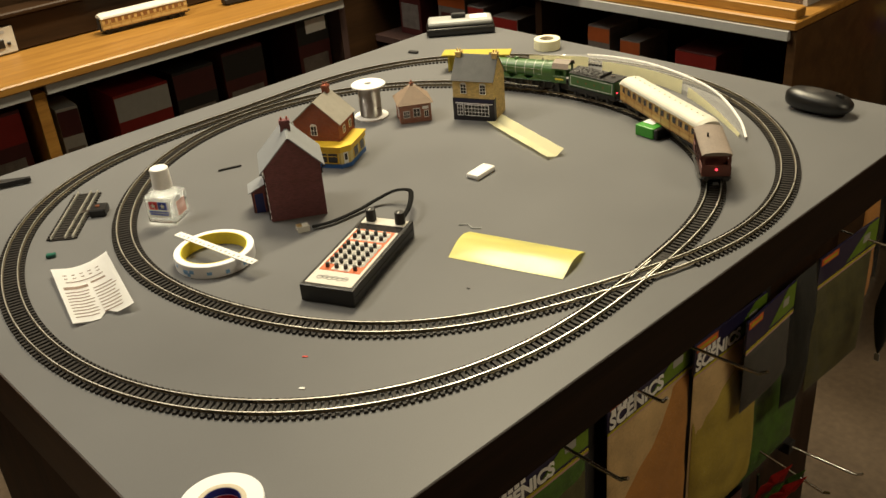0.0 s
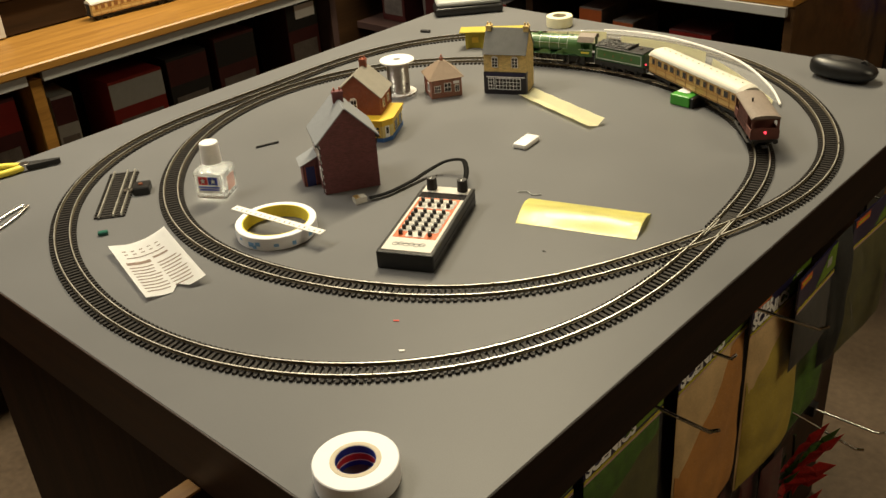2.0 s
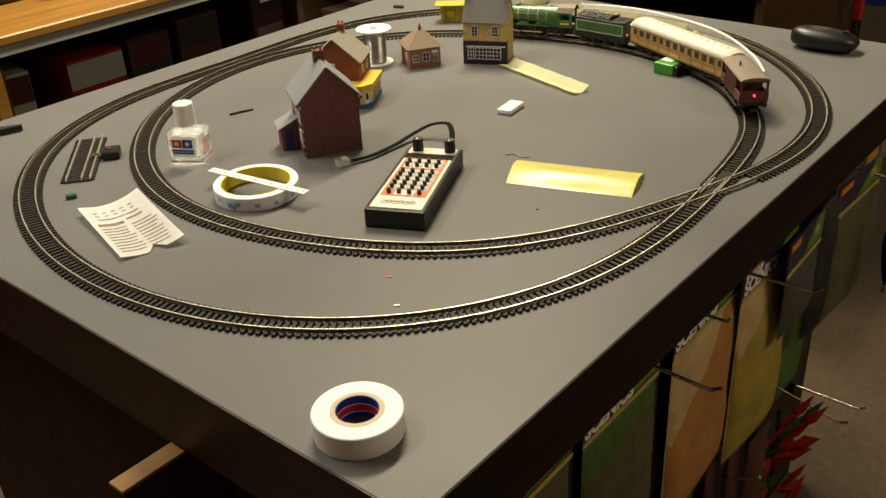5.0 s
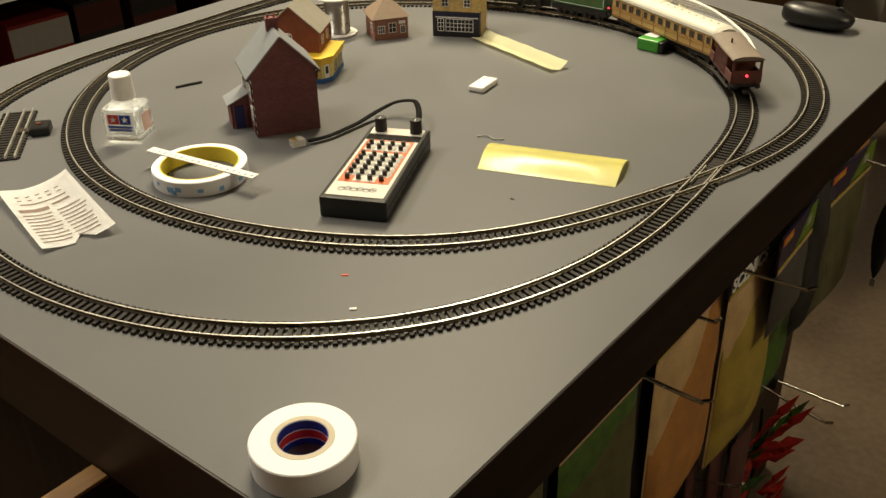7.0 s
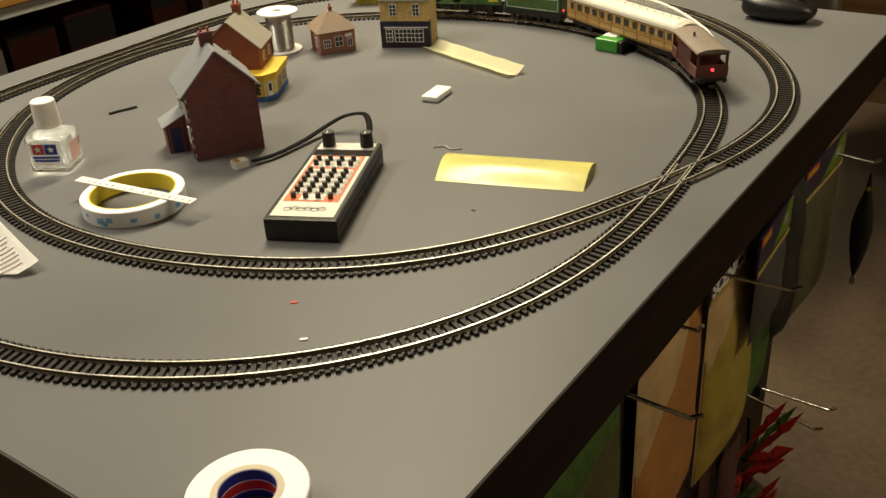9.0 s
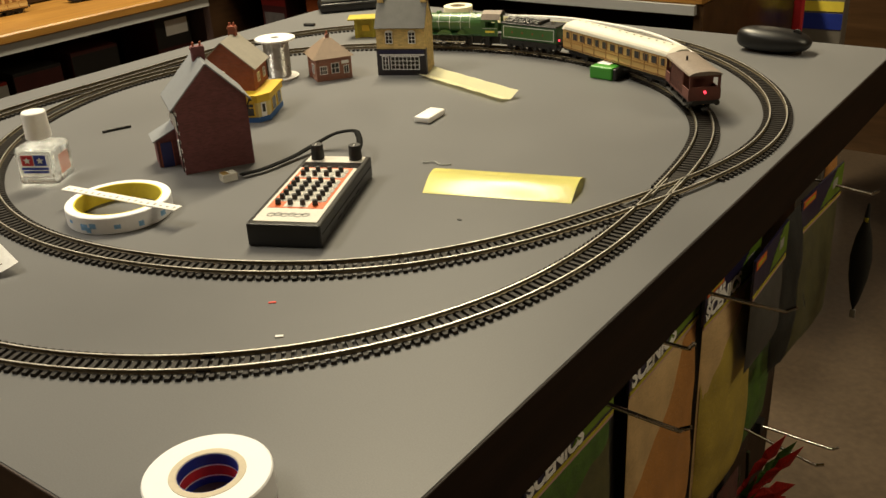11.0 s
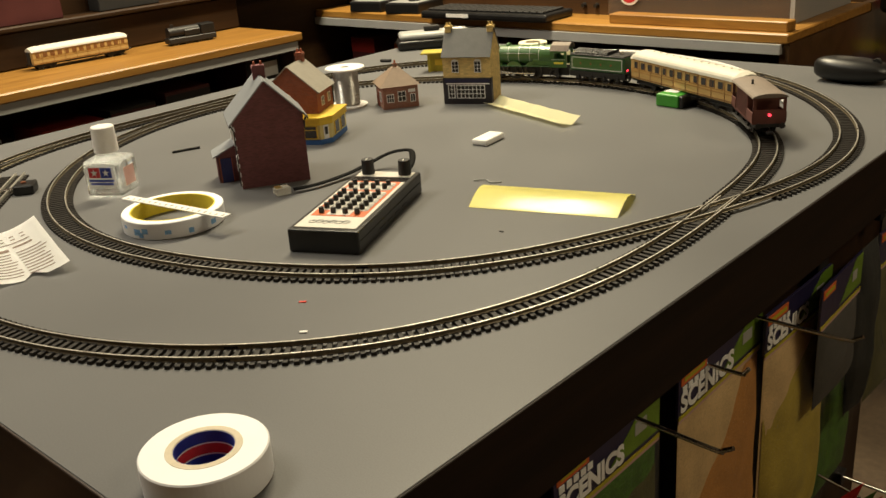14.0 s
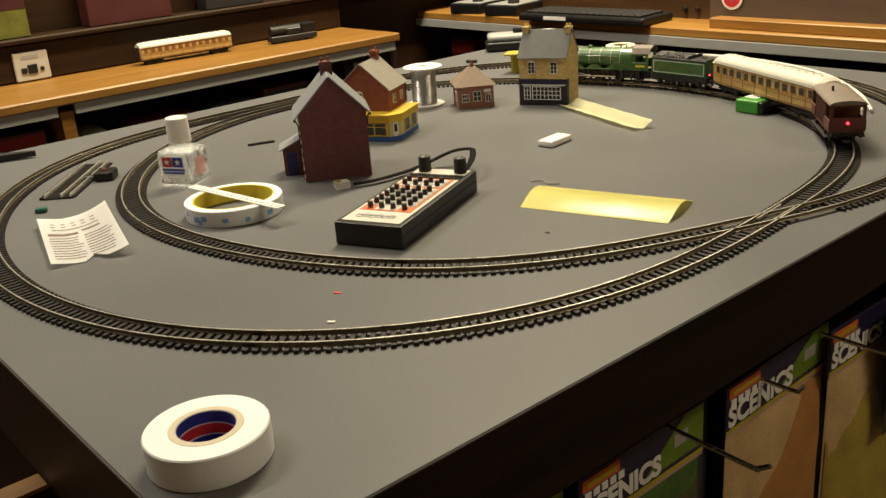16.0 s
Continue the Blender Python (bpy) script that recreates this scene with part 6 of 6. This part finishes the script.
PACK_LABELS = {
    "green": "clear bag of green foliage with printed header card",
    "tan": "clear bag of tan and brown scatter with printed header card",
    "olive": "clear bag of olive scatter with printed header card",
    "dark": "clear bag of dark olive turf with printed header card",
    "grey": "clear bag of dark grey ballast with printed header card",
    "black": "narrow bag of black foliage hanging under the table edge",
    "red": "bunch of red pointed leaves hanging under the table edge",
    "maroon": "flat dark maroon pack hanging on a hook",
    "brown": "clear bag of brown scatter with printed header card",
}


def scenic_pack(y0, y1, x, z0, z1, fill, turn=0.0, header=True, lettered=False, second=None, top=(1.0, 1.0), seed=1, deep=0.014):
    """A hanging bag from y0 to y1 and from z0 down to z1 whose face looks to +x."""
    w, h = y1 - y0, z0 - z1
    pk = thing("scenic_pack", pose(x, (y0 + y1) / 2, z0, 0, 0, 90 + turn), PACK_LABELS[fill], "scenic pack", "hanging packs")
    hd = 0.048 if header else 0.0
    part("filling", pillow(w * 0.96, h - hd - 0.004, deep, seed=seed), FILLS[fill], pk, smooth=True).matrix_local = pose(0, 0, -hd - 0.002)
    if second:
        part("filling", pillow(w * 0.93, h - hd - 0.010, deep * 1.5, top, seed + 5), FILLS[second], pk, smooth=True).matrix_local = pose(0, -0.002, -hd - 0.006)
    part("bag", pillow(w, h - hd + 0.004, deep * 2.0, seed=seed + 2, rough=0.16), M_BAG, pk, "clear polythene bag", smooth=True).matrix_local = pose(0, -0.0030, -hd + 0.003)
    if not header:
        return pk
    card = part("header_card", B(-w / 2, w / 2, -0.0018, 0.0012, -hd, 0, 0.0003), M_HEADER, pk, "dark navy header card")
    part("green_corner", slab([(-w * 0.02, -hd + 0.008), (w * 0.5, -hd + 0.008), (w * 0.5, -0.001), (w * 0.33, -0.001)], -0.0024, -0.0019), M_HEADER_GREEN, card)
    part("yellow_band", B(-w / 2, w / 2, -0.0028, -0.0019, -hd, -hd + 0.0035), M_YLINE, card)
    part("pale_band", B(-w / 2, w / 2, -0.0026, -0.0019, -hd - 0.0030, -hd), M_PINK, card, "thin printed pink band")
    part("picture_patch", B(w * 0.24, w * 0.36, -0.0028, -0.0025, -hd * 0.56, -hd * 0.30), M_GREY_KEY, card, "small pale printed picture")
    part("logo_block", B(-w * 0.48, -w * 0.20, -0.0028, -0.0019, -0.0135, -0.0025, 0.0004), M_ORANGE, card, "orange logo block")
    part("logo_line", B(-w * 0.45, -w * 0.23, -0.0032, -0.0028, -0.0100, -0.0060), M_YLINE, card)
    if lettered:
        words("SCENICS", w * 0.158, Matrix.Translation((-w * 0.485, -0.0030, -0.0405)) @ pose(0, 0, 0, 90, 0, 0), M_PAPER, card, bold=0.0011)
        for k in range(5):
            part("letter_bar", B(-w * 0.46 + k * w * 0.062, -w * 0.415 + k * w * 0.062, -0.0026, -0.0019, -0.0215, -0.0150), M_PAPER, card)
    return pk


def leaf_bunch(x, y, z, w, h, seed):
    """A hanging bunch of large pointed red leaves."""
    pk = thing("red_leaf_bunch", pose(x, y, z, 0, 0, 70), PACK_LABELS["red"], "artificial plant")
    rr = random.Random(seed)
    part("stem", tube(smooth_line([(0, 0, 0.0), (0.004, -0.002, -h * 0.4), (-0.006, 0, -h)], 5), 0.0025, 6), M_STEM, pk)
    for k in range(34):
        lz = -rr.uniform(0.02, h)
        la, ls = rr.uniform(-2.0, -0.2), rr.uniform(0.045, 0.080)
        lx = rr.uniform(-w * 0.5, w * 0.25)
        bm = bmesh.new()
        pts = [(0, 0), (0.16, 0.30), (0.10, 0.42), (0.22, 0.60), (0.0, 1.0), (-0.20, 0.58), (-0.10, 0.44), (-0.16, 0.30)]
        tip, off = rr.uniform(-0.030, 0.010), rr.uniform(0.0, 0.030)
        place = lambda px, py, d: (lx + ls * (px * math.cos(la) - py * math.sin(la)), -off + tip * py + d, lz + ls * (px * math.sin(la) + py * math.cos(la)))
        vs = [bm.verts.new(place(px, py, 0)) for px, py in pts]
        mid_v = bm.verts.new(place(0, 0.48, -0.005))
        for i in range(8):
            bm.faces.new((vs[i], vs[(i + 1) % 8], mid_v))
        bmesh.ops.solidify(bm, geom=bm.faces[:], thickness=0.0004)
        part("leaf", bm, FILLS["red"] if k % 5 else FILLS["green"], pk)


def hook(base, tip):
    a, b = Vector(base), Vector(tip)
    d = b - a
    hk = thing("display_hook", None, "bent steel display hook on the table side", "hook", "display hooks")
    part("prong", tube(smooth_line([a, a + d * 0.25 - Vector((0, 0, 0.002)), a + d * 0.86 - Vector((0, 0, 0.007)), a + d * 0.93 - Vector((0, 0, 0.005)), b], 5), 0.0021, 8), M_STEEL, hk, smooth=True)
    part("plate", B(a.x - 0.022, a.x + 0.001, a.y - 0.010, a.y + 0.010, a.z - 0.012, a.z + 0.010, 0.001), M_BLACK_MATT, hk)


scenic_pack(0.130, 0.292, -0.062, -0.132, -0.40, "dark", 1, seed=9)
scenic_pack(0.306, 0.464, -0.060, -0.132, -0.43, "green", 0, lettered=True, second="dark", top=(0.80, 0.92), seed=1)
scenic_pack(0.500, 0.680, -0.062, -0.136, -0.45, "tan", 1, lettered=True, second="brown", top=(0.50, 1.0), seed=2)
scenic_pack(0.664, 0.830, -0.050, -0.140, -0.46, "tan", -1, lettered=True, second="olive", top=(0.72, 1.0), seed=3)
scenic_pack(0.742, 0.872, -0.028, -0.135, -0.285, "grey", 2, seed=4)
scenic_pack(0.880, 0.945, -0.036, -0.140, -0.365, "black", 0, header=False, seed=5, deep=0.024)
scenic_pack(0.960, 1.130, -0.036, -0.145, -0.385, "dark", -2, seed=6)
scenic_pack(1.142, 1.196, -0.058, -0.140, -0.330, "brown", 0, header=False, seed=7)
scenic_pack(0.850, 1.020, -0.074, -0.330, -0.520, "green", 0, header=False, seed=12)
scenic_pack(0.470, 0.640, -0.076, -0.460, -0.720, "green", 0, header=False, second="dark", top=(0.7, 0.9), seed=11)
pouch = thing("foliage_pouch", pose(0.020, 1.075, -0.345), "slim black foliage pouch hanging from a hook", "scenic pack")
bm = lathe([(0.0, 0.0), (0.010, 0.018), (0.021, 0.055), (0.024, 0.085), (0.018, 0.115), (0.007, 0.140), (0.003, 0.165), (0.0, 0.168)], 20)
for v in bm.verts:
    v.co.x *= 0.62
    v.co.y *= 0.45
part("pouch", bm, FILLS["black"], pouch, smooth=True)
part("tie", cyl(0.0035, 0.140, 0.146, 10), M_YLINE, pouch)
part("tip_seal", B(-0.004, 0.004, -0.001, 0.001, -0.010, 0.003, 0.0004), M_STRIP, pouch)
for k, (px, py) in enumerate(((-0.064, 0.672), (-0.048, 0.715), (-0.034, 0.755))):
    scenic_pack(py - 0.035, py + 0.035, px, -0.455 + 0.004 * k, -0.76, "maroon", 8 - 5 * k, header=False, seed=20 + k, deep=0.012)
leaf_bunch(-0.040, 0.850, -0.470, 0.11, 0.28, 14)
for base, tip in (((-0.075, 0.400, -0.122), (0.037, 0.409, -0.126)), ((-0.075, 0.556, -0.150), (-0.021, 0.562, -0.145)), ((-0.075, 0.662, -0.143), (0.041, 0.677, -0.143)), ((-0.075, 1.085, -0.160), (0.022, 1.120, -0.176)), ((-0.075, 1.034, -0.556), (0.031, 1.079, -0.583)), ((-0.075, 0.690, -0.505), (0.000, 0.682, -0.463)), ((-0.075, 0.900, -0.470), (0.045, 0.915, -0.500))):
    hook(base, tip)
